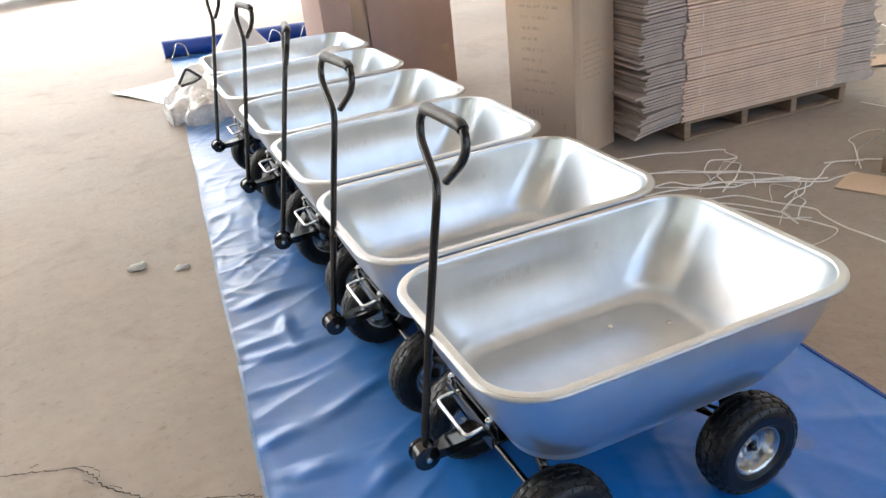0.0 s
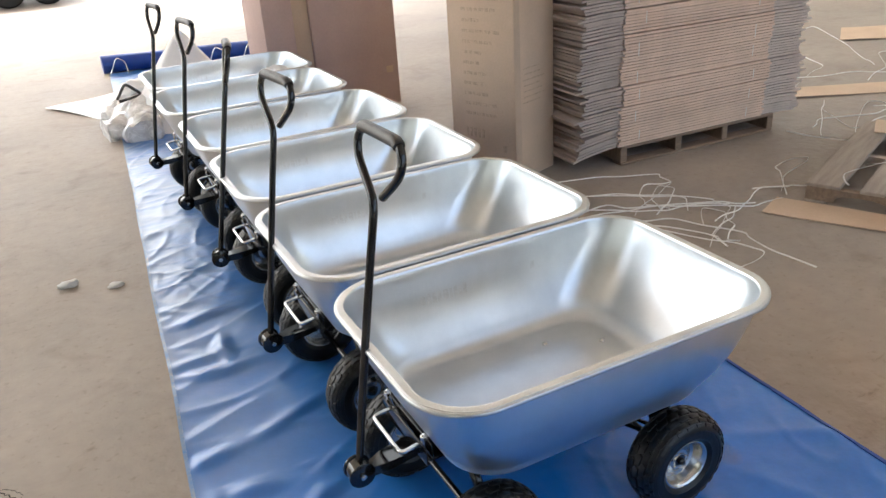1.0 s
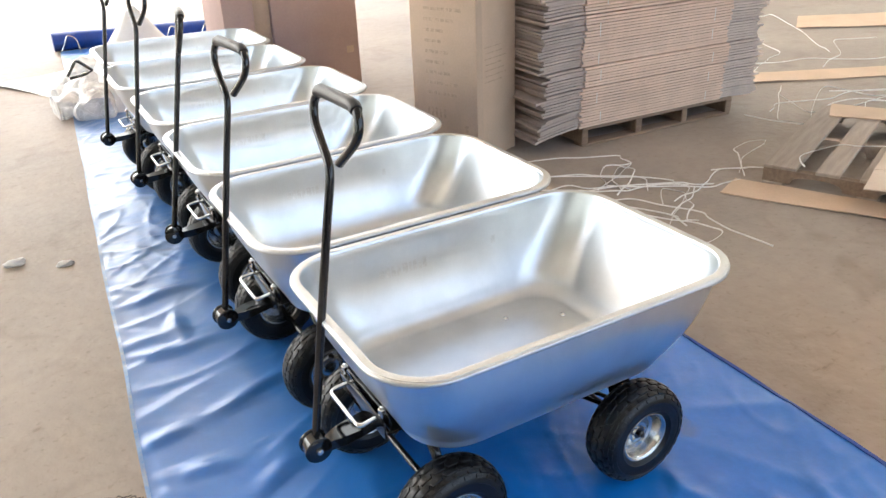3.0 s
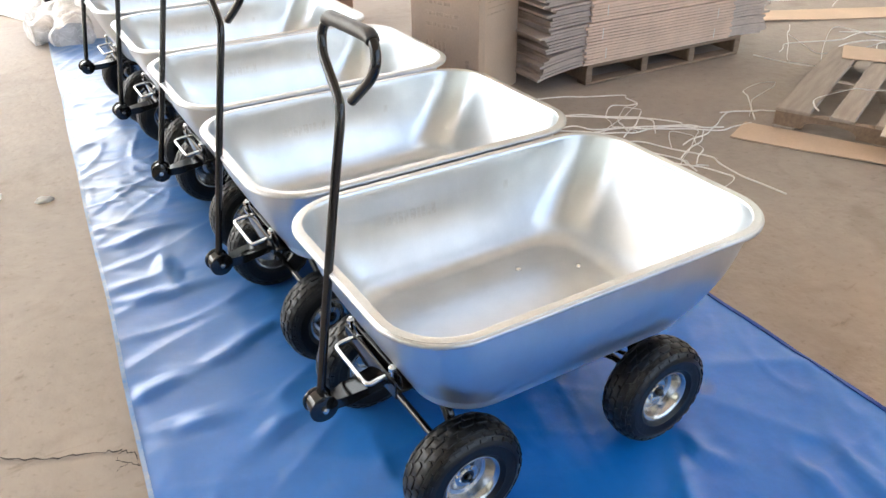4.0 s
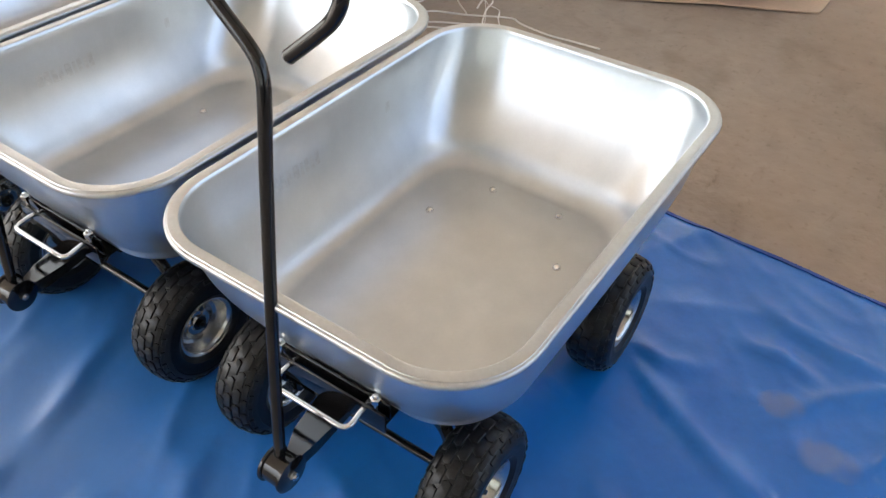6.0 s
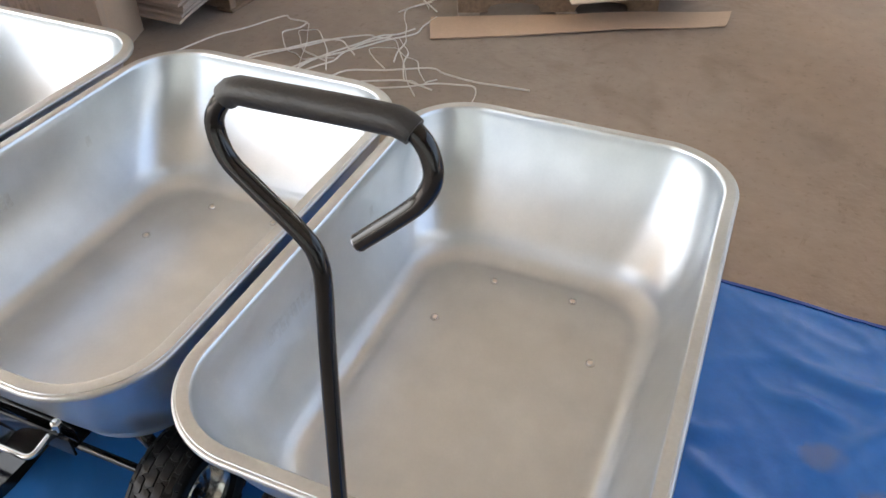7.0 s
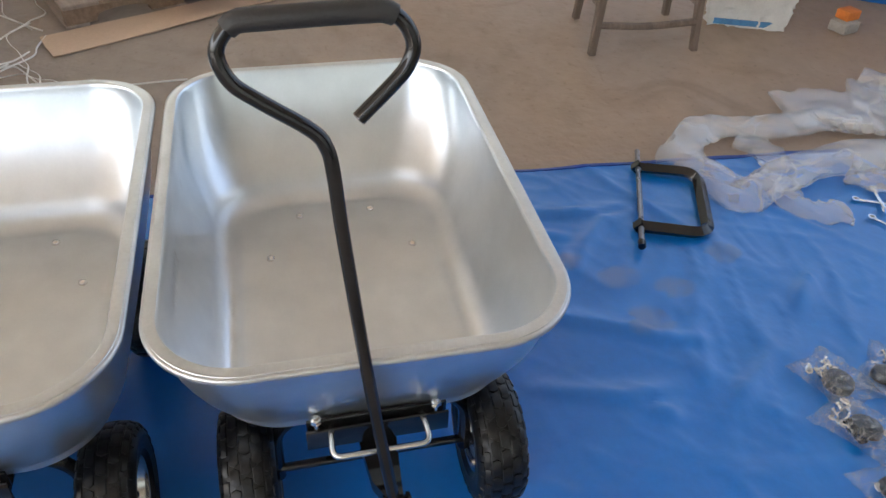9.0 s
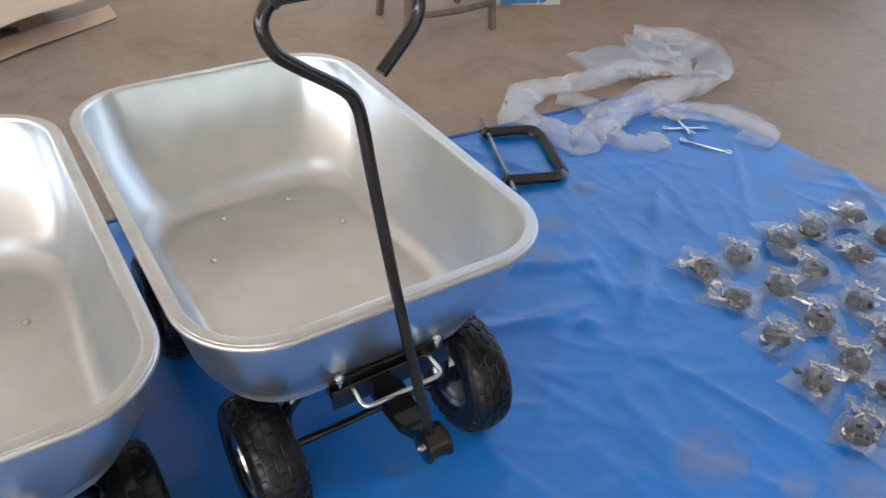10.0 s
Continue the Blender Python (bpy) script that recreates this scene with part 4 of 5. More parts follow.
def build_stack():
    turn = pose(2.192, 1.833, 0, 0, 0, -3.0) @ Matrix.Scale(.963, 4)
    p = thing("pallet", turn, "weathered wooden pallet under a stack of flat cartons", "pallet", "wooden pallets")
    for k, y in enumerate(np.linspace(0, .88, 6)):
        part("deck_board", board(0, 1.17, y, y + .1, .098, .116, k), WOOD_RED, p, smooth=False)
    part("base_board", board(0, 1.17, 0, .09, 0, .016, 9), WOOD_RED, p, smooth=False)
    part("base_board", board(0, 1.17, .88, .97, 0, .016, 10), WOOD_RED, p, smooth=False)
    for k, x in enumerate((0, .40, .76, 1.13)):
        part("stringer", board(x, x + .045, .005, .96, .016, .098, k + 60), WOOD_RED, p, smooth=False)
    # bundles of flat-folded cartons
    random.seed(21)
    z, bundle = .118, 0
    while z < 1.4:
        b = thing("carton_bundle", turn, "bundle of flat-folded brown cardboard cartons tied with string", "carton bundle", "stack of carton bundles")
        n = random.choice((7, 8, 9))
        z0 = z
        bx, by = random.uniform(-.012, .012) + .03 * (z - .1), random.uniform(-.008, .008)
        for k in range(n):
            bm = bmesh.new()
            jx, jy = bx + random.uniform(-.012, .012), by + random.uniform(-.004, .004)
            sag = (.032 if bundle == 0 else .014) * (1 - z / 1.5)
            for x0, x1, yo, mi in ((-.285, -.022, .012, 2), (-.020, 1.07, 0, 0), (1.072, 1.36, .012, 1)):
                e = random.uniform(-.032, .030) if mi else 0
                o = box(x0 + jx - (e if mi == 2 else 0), x1 + jx + (e if mi == 1 else 0), yo + jy + (random.uniform(-.006, .006) if mi else 0), .82 + jy + random.uniform(-.02, .02), z, z + .0125)
                bmesh.ops.subdivide_edges(o, edges=[q for q in o.edges if abs((q.verts[0].co - q.verts[1].co).x) > .15], cuts=6)
                for v in o.verts:
                    d = max(0, v.co.x - .95) / .4
                    g = max(0, .06 - v.co.x) / .36
                    v.co.z += -sag * .5 * d * d - sag * 1.5 * g * g + (.0015 + .002 * (mi > 0)) * noise.noise(v.co * 6)
                for f in o.faces:
                    f.material_index = 1 if (mi or abs(f.normal.x) > .7) else 0
                join(bm, o)
            part("flat_carton", bm, [KRAFT_PALE, KRAFT_GREY], b, smooth=False)
            z += random.uniform(.0145, .0175)
        for x in (.10, .93):
            xx = x + random.uniform(-.03, .03)
            zs = random.uniform(.0, .4) * (z - z0)
            part("string", box(xx, xx + .004, by - .008, by - .006, z0 + zs, z0 + zs + .5 * (z - z0), m=pose(0, 0, 0, 0, random.uniform(-1, 1), 0)), ROPE, b, "white plastic tie")
        z += .004
        bundle += 1


build_stack()

# the empty pallet with its cardboard
pallet = build_pallet(None, 1.166, .87, "empty weathered wooden pallet lying on the floor")
pallet.matrix_world = Matrix(((.92, .392, 0, 2.535), (.392, -.92, 0, .905), (0, 0, 1, 0), (0, 0, 0, 1)))


def cardboard(name, corners, z, lift, label, mat=KRAFT, cut=14, thick=.005, slits=1):
    """A loose cardboard sheet with a slight curl."""
    a, b, c, d = [Vector((*q, 0)) for q in corners]
    bm = bmesh.new()
    random.seed(len(label) + slits)
    whole = thing(name, None, label, "cardboard") if slits > 1 else None
    for k in range(slits):
        cuts = [(k + (.02 if k else 0)) / slits, (k + 1) / slits]
        ends = [random.uniform(0, .05), random.uniform(.96, 1)] if slits > 1 else [0, 1]
        strip = [p + (q - p) * w for (p, q), w in (((a, b), cuts[0]), ((a, b), cuts[1]), ((d, c), cuts[1]), ((d, c), cuts[0]))]
        lo, hi = [(strip[0] + (strip[3] - strip[0]) * e, strip[1] + (strip[2] - strip[1]) * e) for e in ends]
        card(bm, lo[0], lo[1], hi[1], hi[0], z + .0015 * (k % 2), lift, cut, thick)
        if whole is not None:
            part("panel", bm, mat, whole)
            bm = bmesh.new()
    if whole is not None:
        return whole
    o = part(name, bm, mat)
    return tagged(o, label, "cardboard")


def card(bm, a, b, c, d, z, lift, cut, thick):
    grid = []
    for i in range(cut + 1):
        u = i / cut
        row = []
        for j in range(7):
            v = j / 6
            p = (a * (1 - v) + b * v) * (1 - u) + (d * (1 - v) + c * v) * u
            p = p + Vector((noise.noise(p * 7), noise.noise(p * 7 + Vector((3, 1, 0))), 0)) * .006
            p.z = z + lift * (.5 + noise.noise(p * 2.3)) * (.3 + abs(2 * v - 1))
            row.append(p)
        grid.append(row)
    top = [[bm.verts.new(p + Vector((0, 0, thick))) for p in r] for r in grid]
    low = [[bm.verts.new(p) for p in r] for r in grid]
    for i in range(cut):
        for j in range(6):
            bm.faces.new((top[i][j], top[i + 1][j], top[i + 1][j + 1], top[i][j + 1]))
            bm.faces.new((low[i][j], low[i][j + 1], low[i + 1][j + 1], low[i + 1][j]))
    edge = [(i, 0) for i in range(cut)] + [(cut, j) for j in range(6)] + [(i, 6) for i in range(cut, 0, -1)] + [(0, j) for j in range(6, 0, -1)]
    for (i, j), (k, m) in zip(edge, edge[1:] + edge[:1]):
        bm.faces.new((top[i][j], low[i][j], low[k][m], top[k][m]))


cardboard("cardboard_strip", ((2.267, 0.920), (2.468, 1.006), (3.014, -0.192), (2.852, -0.184)), .003, .006, "long brown cardboard strip on the floor beside a pallet")
cardboard("cardboard_strip", ((3.417, 1.183), (3.622, 1.315), (4.106, 0.544), (3.894, 0.456)), .105, .004, "brown cardboard strip lying across an empty pallet")
cardboard("cardboard_sheet", ((2.567, 0.423), (3.585, 0.869), (3.935, 0.255), (2.856, -0.096)), .104, .012, "torn sheet of pale cardboard on an empty pallet", SHEET_PALE, slits=4)
cardboard("cardboard_strip", ((3.919, 2.218), (4.143, 2.380), (5.715, 1.588), (5.499, 1.375)), .003, .005, "long brown cardboard strip on the floor")
cardboard("cardboard_strip", ((5.828, 3.213), (6.295, 3.548), (7.770, 2.731), (7.287, 2.196)), .003, .01, "brown cardboard piece lying on the floor")


def strap(points, z=.005, r=.0036):
    kink = []
    for (x0, y0), (x1, y1) in zip(points, points[1:]):
        for k in (0, .45):
            kink.append((x0 + (x1 - x0) * k + .030 * noise.noise(Vector((x0 * 9 + k * 7, y0 * 9, 1))), y0 + (y1 - y0) * k + .030 * noise.noise(Vector((x0 * 9, y0 * 9 + k * 7, 5)))))
    kink.append(points[-1])
    pts = smooth_path([(x, y, z + .035 * max(0, noise.noise(Vector((x * 5, y * 5, 3))))) for x, y in kink], 4)
    o = part("strap", tube(pts, r, 6, flat=.45), ROPE)
    return tagged(o, "loose white plastic packing strap on the floor", "packing strap", "loose packing straps")


for line in (
    [(1.601, 1.867), (1.953, 1.774), (2.242, 1.616), (2.232, 1.471), (2.034, 1.378), (1.882, 1.312), (1.778, 1.237)],
    [(1.614, 1.626), (1.791, 1.547), (2.015, 1.368), (2.192, 1.178), (2.199, 1.058), (2.001, 0.926), (1.802, 0.784)],
    [(1.477, 1.444), (1.721, 1.401), (1.942, 1.276), (2.087, 1.131), (2.291, 0.994), (2.479, 0.978)],
    [(1.536, 1.216), (1.693, 1.200), (1.893, 1.110), (2.027, 0.814), (1.978, 0.626), (2.001, 0.408)],
    [(1.434, 1.325), (1.667, 1.126), (1.824, 0.924), (1.922, 0.757), (1.911, 0.587), (1.763, 0.576), (1.623, 0.622)],
    [(2.232, 1.471), (2.103, 1.515), (1.963, 1.422), (1.921, 1.313), (1.966, 1.203)],
    [(2.230, 1.040), (2.117, 0.955), (1.915, 0.879), (1.880, 0.794), (1.952, 0.757)],
    [(1.523, 1.508), (1.745, 1.329), (1.877, 1.221), (2.026, 1.167), (2.228, 1.077)],
    [(2.517, 0.997), (2.765, 1.240), (2.809, 1.305), (3.062, 1.326), (2.980, 1.252), (2.729, 1.194), (2.544, 1.044)],
    [(2.478, 1.154), (2.600, 1.082), (2.723, 1.009), (2.913, 1.104), (3.225, 1.246)],
    [(2.018, 0.973), (2.203, 1.003), (2.346, 1.069), (2.518, 1.136), (2.621, 1.063)],
    [(3.343, 1.685), (3.467, 1.396), (3.502, 1.332)],
    [(3.906, 1.880), (3.427, 1.514), (3.517, 1.387), (4.275, 1.805), (4.350, 1.479), (4.728, 1.292), (4.427, 1.066)],
    [(4.079, 1.990), (3.898, 1.871), (3.698, 1.535), (3.818, 1.409), (4.428, 1.408), (4.356, 1.176), (4.165, 0.744)],
    [(4.167, 1.723), (4.541, 1.528), (4.870, 1.256), (4.707, 0.976)],
    [(4.417, 2.575), (4.381, 2.479), (4.228, 2.389), (4.613, 2.553), (4.887, 2.643), (5.229, 3.229)],
    [(6.071, 3.826), (6.202, 3.770), (5.731, 3.052), (5.344, 2.616), (5.205, 2.430)],
    [(4.757, 2.159), (5.217, 2.343), (5.648, 2.697), (5.964, 2.529)],
    [(3.50, 1.62), (3.72, 1.74), (4.05, 1.60), (4.30, 1.62), (4.62, 1.46)],
    [(3.62, 1.36), (3.90, 1.52), (4.22, 1.50), (4.33, 1.24), (4.60, 1.02), (4.78, .78)],
    [(3.95, 1.30), (4.18, 1.42), (4.46, 1.22), (4.40, .92), (4.62, .62)],
    [(1.70, 1.60), (1.90, 1.50), (2.06, 1.36), (2.10, 1.24), (2.02, 1.14)],
    [(1.86, 1.18), (2.02, 1.26), (2.16, 1.40), (2.12, 1.46), (1.98, 1.36), (1.92, 1.22)],
    [(1.55, 1.36), (1.78, 1.30), (2.00, 1.24), (2.20, 1.12), (2.34, 1.02)],
    [(1.92, .80), (2.05, .90), (2.12, 1.00), (2.08, 1.10), (1.96, .98)],
    [(1.48, 1.28), (1.66, 1.18), (1.80, 1.04), (1.90, .88), (1.86, .74)],
    [(4.10, 2.62), (4.42, 2.50), (4.90, 2.40), (5.22, 2.10), (5.60, 2.02)],
):
    strap(line)
strap([(2.599, 0.745), (2.730, 0.840), (3.018, 0.825), (3.127, 0.714), (3.240, 0.460), (3.402, 0.433)], .118)


# ---- wooden stool, sacks and blocks ----
def build_stool():
    feet = [(1.977, -1.215), (1.955, -1.669), (2.355, -1.287), (2.334, -1.721)]
    cx, cy = sum(f[0] for f in feet) / 4, sum(f[1] for f in feet) / 4
    s = thing("stool", pose(cx, cy, 0), "dark worn wooden stool standing on the floor", "stool")
    tops = []
    for x, y in feet:
        lx, ly = x - cx, y - cy
        tops.append((lx * .8, ly * .86))
        rings = []
        for t in (0, .25, .5, .75, 1):
            r = .015 + .003 * t
            px, py = lx * (1 - .2 * t), ly * (1 - .14 * t)
            rings.append([Vector((px + a * r, py + b * r, .50 * t)) for a, b in ((-1, -1), (1, -1), (1, 1), (-1, 1))])
        bm = skin(rings)
        bmesh.ops.bevel(bm, geom=bm.edges[:], offset=.003, segments=1, affect="EDGES")
        part("leg", bm, WOOD_DARK, s)
    for i, j, z in ((0, 1, .125), (2, 3, .17), (0, 2, .2), (1, 3, .2)):
        a, b = feet[i], feet[j]
        k = 1 - .15 * z / .5
        p, q = Vector(((a[0] - cx) * k, (a[1] - cy) * k, z)), Vector(((b[0] - cx) * k, (b[1] - cy) * k, z))
        mid = (p + q) / 2 - Vector((0, 0, .012))
        part("rung", tube(smooth_path([p, mid, q]), .016, 8), WOOD_DARK, s)
    bm = box(-.21, .21, -.235, .235, .50, .53, .01)
    part("seat", bm, WOOD_DARK, s)


build_stool()


def build_sack():
    """A filled woven sack standing on end, its sides dented and creased."""
    s = thing("sack", pose(2.20, -1.87, 0, 0, 0, -22), "crumpled white woven sack with blue print standing on the floor", "sack")
    bm = bmesh.new()
    bmesh.ops.create_cube(bm, size=1)
    bmesh.ops.subdivide_edges(bm, edges=bm.edges[:], cuts=25, use_grid_fill=True)
    for v in bm.verts:
        p = v.co.copy()
        k = 1 + .10 * math.sin(math.pi * (p.z + .5)) - .12 * max(0, p.z) * 2
        v.co = Vector(((p.x * k + .5) * .20, (p.y * k - .5) * .33, (p.z + .5) * .46))
        q = v.co * 9
        dent = .030 * noise.noise(q) + .012 - .045 * abs(noise.noise(q * 1.3 + Vector((3, 0, 0)))) - .024 * abs(noise.noise(q * 2.6 + Vector((0, 7, 0))))
        out = Vector((p.x, p.y, 0)).normalized() if abs(p.x) + abs(p.y) > .01 else Vector((0, 0, 1))
        v.co += out * dent
        v.co.z = max(0, v.co.z + .012 * noise.noise(q + Vector((0, 0, 5))) * (p.z + .5))
    part("bag", bm, SACK, s)
    part("print_band", box(-.002, .004, -.315, -.02, .008, .034, .001), SACK_BLUE, s, "blue printed band")


build_sack()

blk = part("block", box(-.042, .048, -.05, .05, 0, .05, .006), BRICK)
blk.location, blk.rotation_euler = (2.04, -2.46, 0), (0, 0, .3)
tagged(blk, "chipped grey brick on the floor", "brick")
blk = part("block", box(-.034, .034, -.042, .042, .0, .042, .005), ORANGE)
blk.location, blk.rotation_euler = (2.06, -2.475, .051), (0, 0, .25)
tagged(blk, "orange block resting on a grey brick", "block")


def build_bin():
    """A large blue painted steel bin: panels with a folded lip and a base skirt."""
    b = thing("storage_bin", pose(2.54, -2.47, 0, 0, 0, 236.5), "large blue painted steel bin standing on the floor", "bin")
    for name, dims in (("front_panel", (0, 1.8, 0, .012, .03, .70)), ("back_panel", (0, 1.8, .888, .90, .03, .70)), ("side_panel", (0, .012, .0125, .8875, .03, .70)), ("side_panel", (1.788, 1.8, .0125, .8875, .03, .70))):
        bm = box(*dims, .003)
        part(name, bm, BIN_BLUE, b)
    part("base", box(.02, 1.78, .02, .88, 0, .03, .004), BIN_BLUE, b)
    for x in (.45, .9, 1.35):
        part("stiffener", box(x - .02, x + .02, -.010, -.0005, .05, .68, .004), BIN_BLUE, b)
    part("lip", box(-.01, 1.81, -.015, .03, .7005, .725, .005), BIN_BLUE, b)


build_bin()


# ---- tools and hardware on the tarpaulin ----
def build_clamp():
    """The loose bracket: a square steel hoop with a long pin through its ends."""
    b = thing("steel_bracket", pose(0, 0, .012), "loose black U-shaped square steel bracket with a grey pin", "bracket")
    low, high = Vector((.796, -.900, .017)), Vector((1.094, -1.024, .017))
    far_low, far_high = Vector((.722, -1.085, .017)), Vector((1.030, -1.205, .017))
    line = fillet([high, far_high, far_low, low], .055)
    part("hoop", tube(line, .0185, 4, flat=1.1, twist=math.pi / 4), BLACK, b, smooth=False)
    part("pin", tube([(1.182, -1.062, .021), (.716, -.870, .021)], .0085, 12), STEEL, b, "grey steel pin")
    part("pin_tip", tube([(.722, -.872, .021), (.700, -.863, .021)], .0115, 12), BLACK, b)
    for p in (low, high):  # bored ends of the square bar
        out = Vector((.0135, -.0055, 0))
        part("eye", tube([p + out, p - out], .0200, 4, twist=math.pi / 4), BLACK, b, smooth=False)


build_clamp()


def build_spanner(x0, y0, x1, y1, z=.012):
    d = Vector((x1 - x0, y1 - y0, 0))
    s = thing("spanner", pose(x0, y0, z, 0, 0, math.degrees(math.atan2(d.y, d.x))), "small chrome combination spanner lying on the tarpaulin", "spanner", "loose spanners")
    L = d.length
    part("shank", box(.01, L - .01, -.0055, .0055, 0, .005, .0015), CHROME, s)
    part("ring_end", lathe([(.0065, -.001), (.0115, -.001), (.0115, .007), (.0065, .007), (.0065, -.001)], 18), CHROME, s)
    for sgn in (-1, 1):
        part("jaw", box(L - .014, L + .008, sgn * .009 - .0035, sgn * .009 + .0035, 0, .006, .0015), CHROME, s)


build_spanner(.725, -1.638, .580, -1.721)
build_spanner(.820, -1.649, .751, -1.790)
build_spanner(.858, -1.736, .741, -1.698, .0175)


def ribbon(points, width, seed, bm, lift=.02, n_across=12):
    """Crumpled film drawn along a line: an uneven, folded, hollow strip."""
    pts = smooth_path([Vector(p) for p in points], 9)
    rings = []
    for i, p in enumerate(pts):
        t = i / (len(pts) - 1)
        d = (pts[min(i + 1, len(pts) - 1)] - pts[max(i - 1, 0)])
        side = Vector((-d.y, d.x, 0)).normalized()
        w = (width(t) if callable(width) else width) * (1 + .35 * noise.noise(Vector((t * 9, seed, 0))))
        ring = []
        for k in range(n_across * 2):
            a = 2 * math.pi * k / (n_across * 2)
            q = p + side * (w * .5 * math.cos(a))
            h = lift * (.75 + .25 * math.sin(a)) + lift * .95 * math.sin(a) * (1 + .8 * noise.noise(q * 9 + Vector((seed, 0, 0))))
            pleat = noise.noise(Vector((k * 1.7 + seed, t * 2.5 * len(points), 0)))
            q = q + side * (.010 * noise.noise(Vector((k * 2.3, t * 3 * len(points), seed)))) + Vector((0, 0, .6 * min(lift, .026) * pleat))
            q.z = max(.008, q.z + h + (.003 + .18 * max(0, lift - .03)) * noise.noise(q * 22 + Vector((0, 0, seed))))
            ring.append(q)
        rings.append(ring)
    return join(bm, skin(rings))


def build_film():
    f = thing("plastic_film", None, "crumpled clear plastic film lying over the tarpaulin edge", "plastic film")
    for k, (line, width, lift) in enumerate((
        ([(1.086, -1.162, 0), (1.255, -1.30, .005), (1.303, -1.422, .01), (1.253, -1.563, .015), (1.262, -1.776, .02), (1.219, -1.966, .02)], .12, .024),
        ([(1.110, -1.199, .01), (1.027, -1.250, 0), (.895, -1.285, 0), (.944, -1.422, .01), (.998, -1.598, .02), (1.006, -1.809, .03), (1.003, -2.008, .03), (1.087, -2.215, .02), (1.261, -2.358, .01),
          (1.430, -2.330, .01), (1.575, -2.207, 0)], .13, .028),
        ([(1.393, -1.745, 0), (1.363, -1.913, .01), (1.281, -2.043, .01), (1.188, -2.162, .01)], .24, .022),
        ([(1.440, -2.060, .01), (1.350, -2.206, .015), (1.205, -2.244, .01)], .24, .02),
        ([(.960, -1.720, .01), (.896, -1.775, .01), (.817, -1.888, .01), (.719, -1.960, .005), (.625, -1.945, 0), (.590, -1.850, 0)], .12, .022),
        ([(1.211, -1.450, .01), (1.143, -1.508, .01), (1.004, -1.500, .01)], .10, .018),
        ([(.960, -1.470, .01), (.851, -1.435, .0), (.785, -1.496, .0), (.770, -1.582, 0)], .10, .016),
    )):
        bm = bmesh.new()
        ribbon(line, width * 1.15, k + 1, bm, lift * .8)
        part("fold", bm, FILM, f)


build_film()


def build_pack(kind, seed):
    """A small clear bag of fittings: a black cap, bolts, nuts and a washer inside."""
    random.seed(seed)
    p = thing("hardware_bag", pose(0, 0, 0), "small clear plastic bag of bolts and black fittings", "hardware bag", "bags of fittings")
    bm = bmesh.new()
    nx, ny = 26, 20
    sx, sy = .080, .058
    for sgn in (1, -1):
        grid = []
        for i in range(nx + 1):
            row = []
            for j in range(ny + 1):
                u, v = 2 * i / nx - 1, 2 * j / ny - 1
                h = max(0, (1 - u ** 4) * (1 - v ** 4)) ** .6
                horn = 1 + .16 * u * u * v * v * (1 + noise.noise(Vector((u * 2, v * 2, seed))))
                q = Vector((u * sx * horn * (1 + .12 * noise.noise(Vector((v * 2, seed, sgn * 0)))), v * sy * horn * (1 + .15 * noise.noise(Vector((u * 2, 7, seed)))), 0))
                z = .004 + (.043 * h if sgn > 0 else 0) + ((.009 * noise.noise(q * 60 + Vector((0, 0, seed))) - .010 * abs(noise.noise(q * 85 + Vector((0, seed, 0))))) * (1 if sgn > 0 else .1) * h) + .006 * (1 - h) * (1 + noise.noise(q * 45 + Vector((seed, 0, 0))))
                q.z = max(.001, z)
                row.append(bm.verts.new(q))
            grid.append(row)
        for i in range(nx):
            for j in range(ny):
                bm.faces.new((grid[i][j], grid[i + 1][j], grid[i + 1][j + 1], grid[i][j + 1]))
    part("film", bm, FILM_BAG, p, "crinkled clear film")
    m = pose(random.uniform(.010, .026), random.uniform(-.008, .008), .006, random.uniform(-16, 16), random.uniform(-16, 16))
    cap = lathe([(.007, .016), (.009, .027), (.024, .027), (.0325, .023), (.0365, .014), (.0365, .003), (.007, .003)], 24, m=m)
    part("cap", cap, RUBBER, p, "black plastic cap")
    part("bracket", box(-.040, .040, -.010, .010, .008, .018, .003, m=pose(.004, random.uniform(-.03, .03), .002, 10, -15, random.uniform(-40, 40))), BLACK, p, "black fitting")
    for k in range(11):
        side = random.choice((-1, -1, 1))
        m = pose(-.042 + random.uniform(-.018, .018), side * random.uniform(.004, .034), random.uniform(.006, .022), random.uniform(-10, 10), 90 + random.uniform(-12, 12), random.uniform(0, 360))
        b = lathe([(.0034, 0), (.0034, .022), (.0002, .0225)], 8, m=m)
        lathe([(.0066, -.004), (.0066, 0), (.0002, .0005)], 6, m=m, bm=b)
        part("bolt", b, CHROME, p)
    for k in range(3):
        m = pose(random.uniform(-.055, .055), random.uniform(-.04, .04), random.uniform(.012, .024), random.uniform(-30, 30), random.uniform(-30, 30))
        part("washer", lathe([(.005, 0), (.0095, 0), (.0095, .002), (.005, .002), (.005, 0)], 16, m=m), CHROME if k else LABEL, p)
    return p


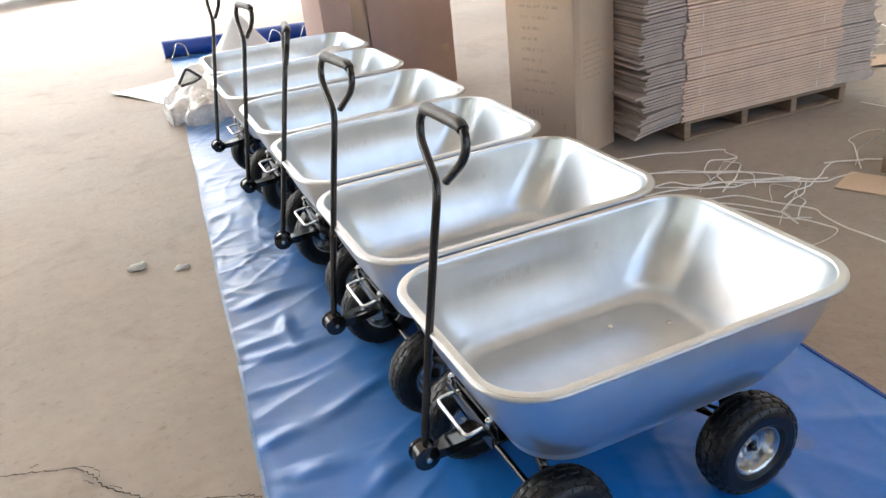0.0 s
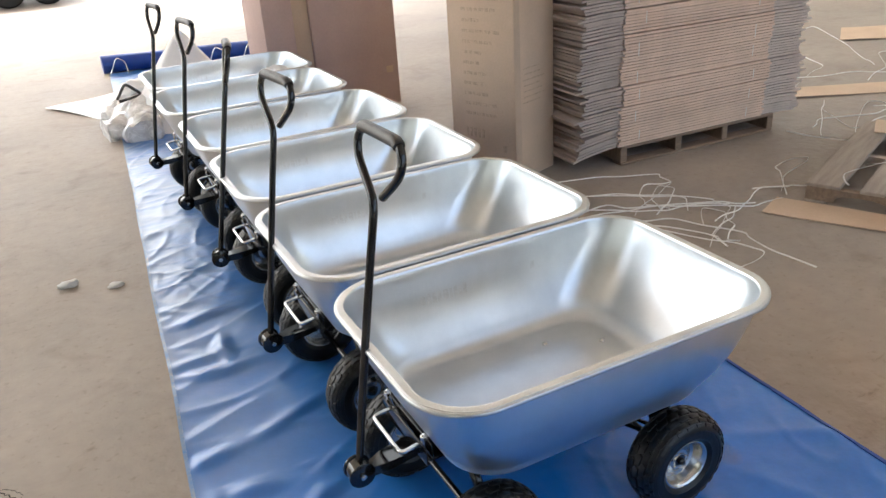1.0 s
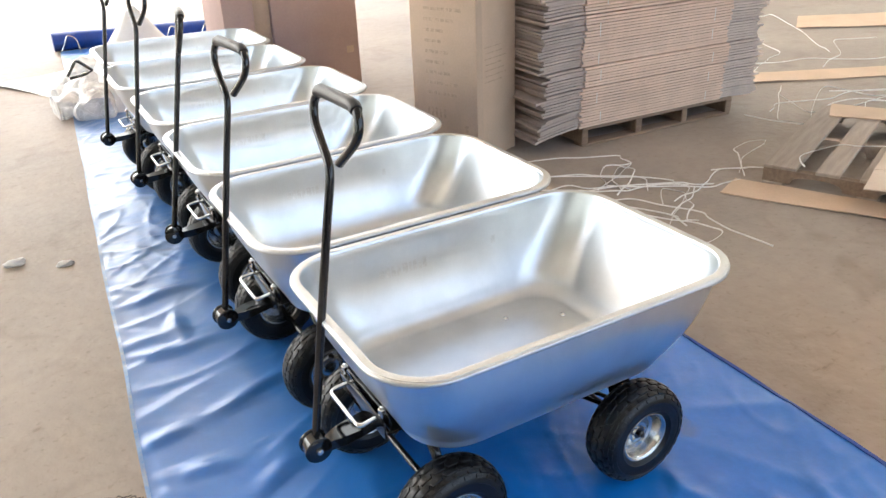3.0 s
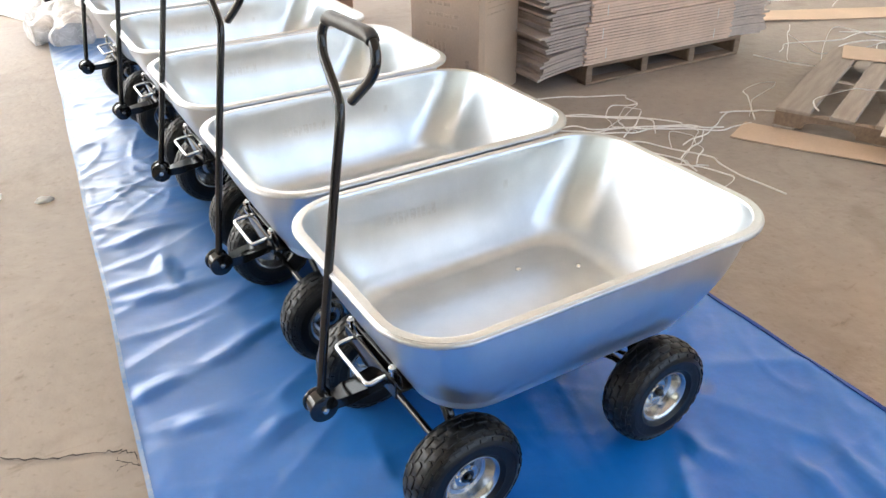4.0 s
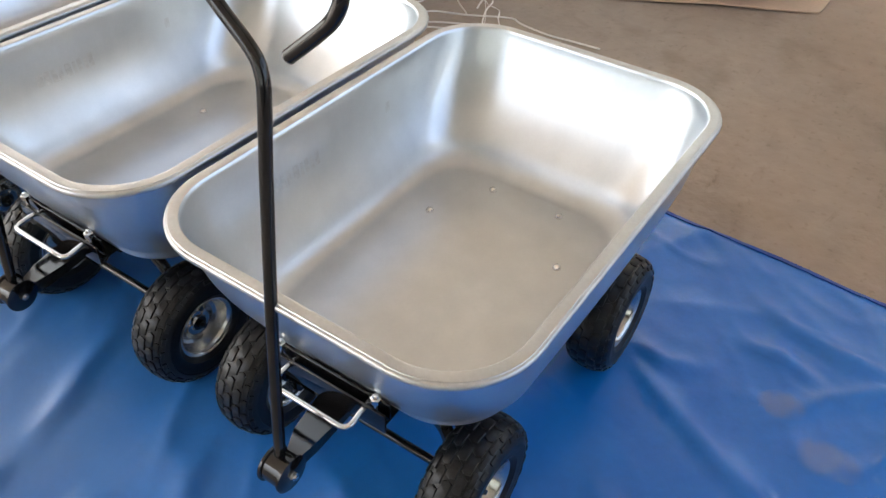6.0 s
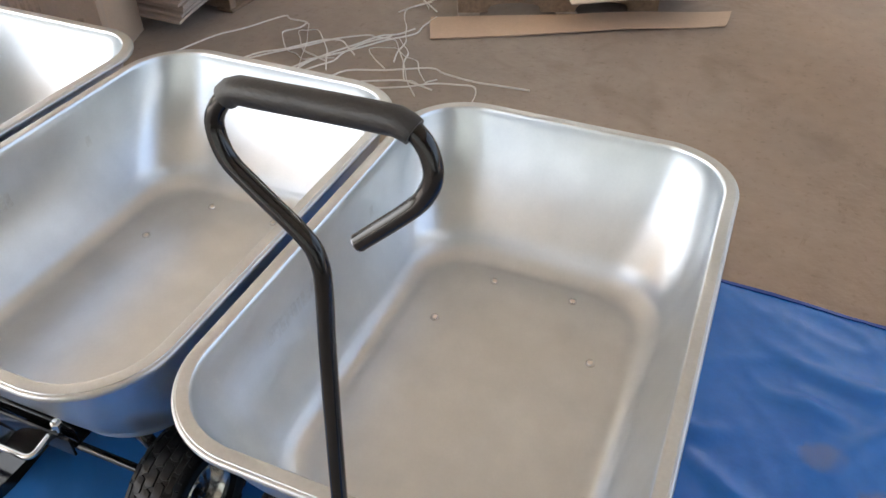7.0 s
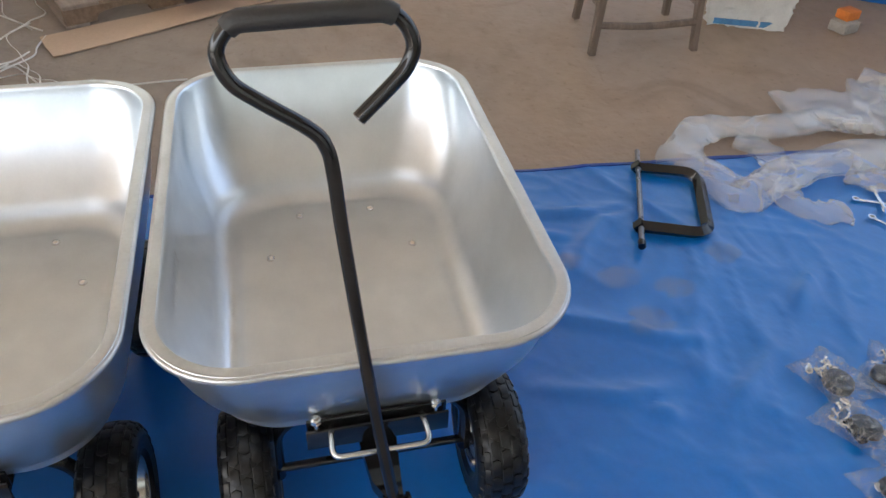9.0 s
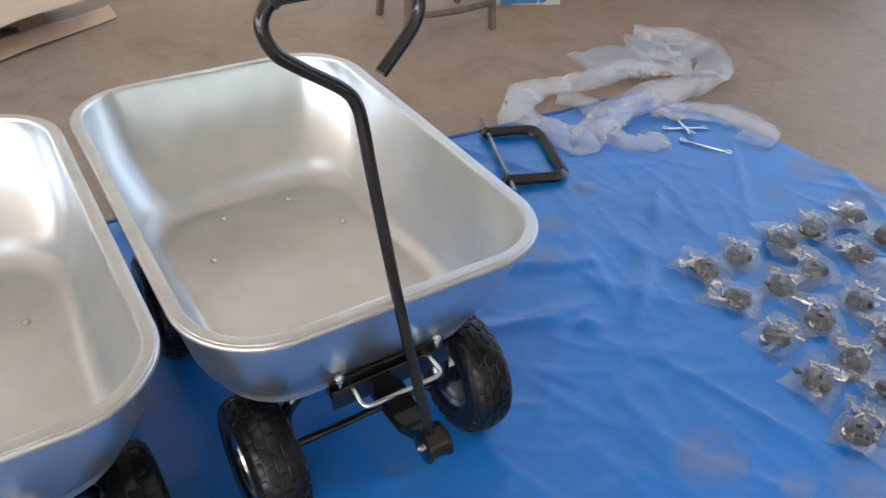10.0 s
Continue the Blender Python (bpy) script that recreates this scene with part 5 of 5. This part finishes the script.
packs = [build_pack(k, 31 + k * 7) for k in range(5)]
SPOTS = [(0.155, -1.113, 200), (0.147, -1.256, 130), (0.130, -1.431, 150), (0.123, -1.576, 120), (0.105, -1.731, 140), (-0.002, -1.390, 160), (-0.030, -1.565, 170),
         (0.023, -1.082, 210), (-0.015, -1.246, 120), (-0.146, -1.226, 140), (-0.164, -1.390, 110), (-0.139, -1.062, 95), (-0.291, -1.021, 100), (-0.299, -1.164, 130),
         (-0.442, -0.981, 110), (-0.287, -1.318, 150), (-0.410, -1.144, 60), (-0.037, -1.731, 20), (-0.182, -1.565, 75), (-0.315, -1.483, 120), (-0.449, -1.298, 100), (-0.200, -1.731, 140), (-0.572, -1.113, 45)]
for k, (x, y, turn) in enumerate(SPOTS):
    m = pose(x, y, .012, 0, 0, turn)
    if k < 5:
        packs[k].matrix_world = m
    else:
        copy_thing(packs[(k * 3 + 1) % 5], m)


# ---- unassembled goods beyond the last cart ----
def lump(name, x, y, z, rx, ry, rz, mat, label, category, seed):
    bm = bmesh.new()
    bmesh.ops.create_icosphere(bm, subdivisions=4, radius=1)
    for v in bm.verts:
        q = v.co.copy()
        k = 1 + .22 * noise.noise(q * 1.6 + Vector((seed, 0, 0))) + .16 * noise.noise(q * 4 + Vector((0, seed, 0))) - .28 * abs(noise.noise(q * 3.1 + Vector((0, 0, seed)))) - .10 * abs(noise.noise(q * 8))
        v.co = Vector((x + q.x * rx * k, y + q.y * ry * k, max(z + .002, z + rz + q.z * rz * k)))
    o = part(name, bm, mat)
    return tagged(o, label, category)


def build_far_goods():
    t = thing("loose_tub", pose(.05, 3.47, -.005, 0, 0, -.4), "loose galvanised tub without handle, waiting to be assembled", "tub")
    build_tub(t)
    for y in (-.12, .12):
        part("packing_block", box(.15, .65, y - .05, y + .05, .012, .298, .01), KRAFT, t)
    lump("foam_wrap", .79, 3.60, .301, .17, .13, .10, SHEET_WHITE, "white foam wrapping bunched up inside a steel tub", "foam wrap", 3)
    # white foam sheet standing up in a peak
    rings = []
    for i in range(15):
        u = i / 14
        r = .50 * (1 - u) ** .95 + .012
        rings.append([Vector((.40 + r * math.cos(a) * (1 + .12 * noise.noise(Vector((math.cos(a) * 2, math.sin(a) * 2, u * 2)))), 4.55 + r * .55 * math.sin(a), .67 * u + .004))
                      for a in (2 * math.pi * k / 30 for k in range(30))])
    o = part("foam_sheet", skin(rings), SHEET_WHITE)
    tagged(o, "white foam sheet bunched up into a peak", "foam sheet")
    cardboard("foam_sheet", ((-.57, 5.84), (.10, 6.02), (.16, 5.05), (-.20, 5.12)), .004, .02, "flat white foam sheet spread on the floor", SHEET_WHITE)
    f = thing("plastic_film", None, "heap of crumpled milky plastic film", "plastic film")
    for k, (line, width, lift) in enumerate((([(-.24, 4.50, 0), (-.08, 4.52, .02), (.02, 4.66, .08), (.10, 4.80, .12)], .32, .07), ([(-.02, 4.22, 0), (.02, 4.38, .03), (.06, 4.55, .10)], .24, .08),
                                             ([(-.18, 4.75, 0), (-.02, 4.80, .06), (.16, 4.74, .14)], .26, .07))):
        bm = bmesh.new()
        ribbon(line, width, 11 + k, bm, lift)
        part("fold", bm, FILM_MILKY, f)
    lump("foam_wrap", .12, 4.86, .004, .24, .17, .16, SHEET_WHITE, "cart fittings wrapped in white foam", "foam wrap", 8)
    for line in ([(-.10, 4.66, .23), (-.02, 4.70, .33), (.08, 4.66, .24), (-.09, 4.63, .22)], [(.10, 4.72, .355), (.18, 4.68, .385), (.30, 4.66, .36), (.40, 4.64, .33)]):
        o = part("steel_bracket", tube(fillet(line, .03), .011, 8), BLACK)
        tagged(o, "loose black steel bracket lying on foam wrap", "bracket", "loose brackets")
    for x in (.18, 1.10, 1.42):
        y = 7.08 - .23 * (x - .03) - .11
        o = part("steel_bracket", tube(fillet([(x - .10, y, .010), (x - .02, y, .16), (x + .05, y - .02, .12), (x + .06, y - .06, .010)], .03), .0065, 8), CHROME)
        tagged(o, "loose silver steel bracket leaning on a blue roll", "bracket", "loose brackets")


build_far_goods()


def build_vehicle():
    v = thing("parked_vehicle", pose(-.35, 15.52, 0), "dark vehicle parked out in the bright yard", "vehicle")
    bm = box(-3.4, .75, -.8, .8, .45, 1.2, .12, 3)
    part("body", bm, CAR_PAINT, v)
    part("cab", box(-3.3, -1.6, -.72, .72, 1.2, 1.9, .15, 3), CAR_PAINT, v)
    for x in (-2.7, -.32, .32):
        for y in (-.78, .78):
            w = part("wheel", lathe([(.12, -.09), (.26, -.1), (.295, -.06), (.295, .06), (.26, .1), (.12, .09)], 28, "y", m=pose(x, y, .295)), RUBBER, v)
            part("hub", lathe([(.12, -.07), (.05, -.1), (.05, .1), (.12, .07)], 20, "y", m=pose(x, y, .295)), CHROME, w)


build_vehicle()
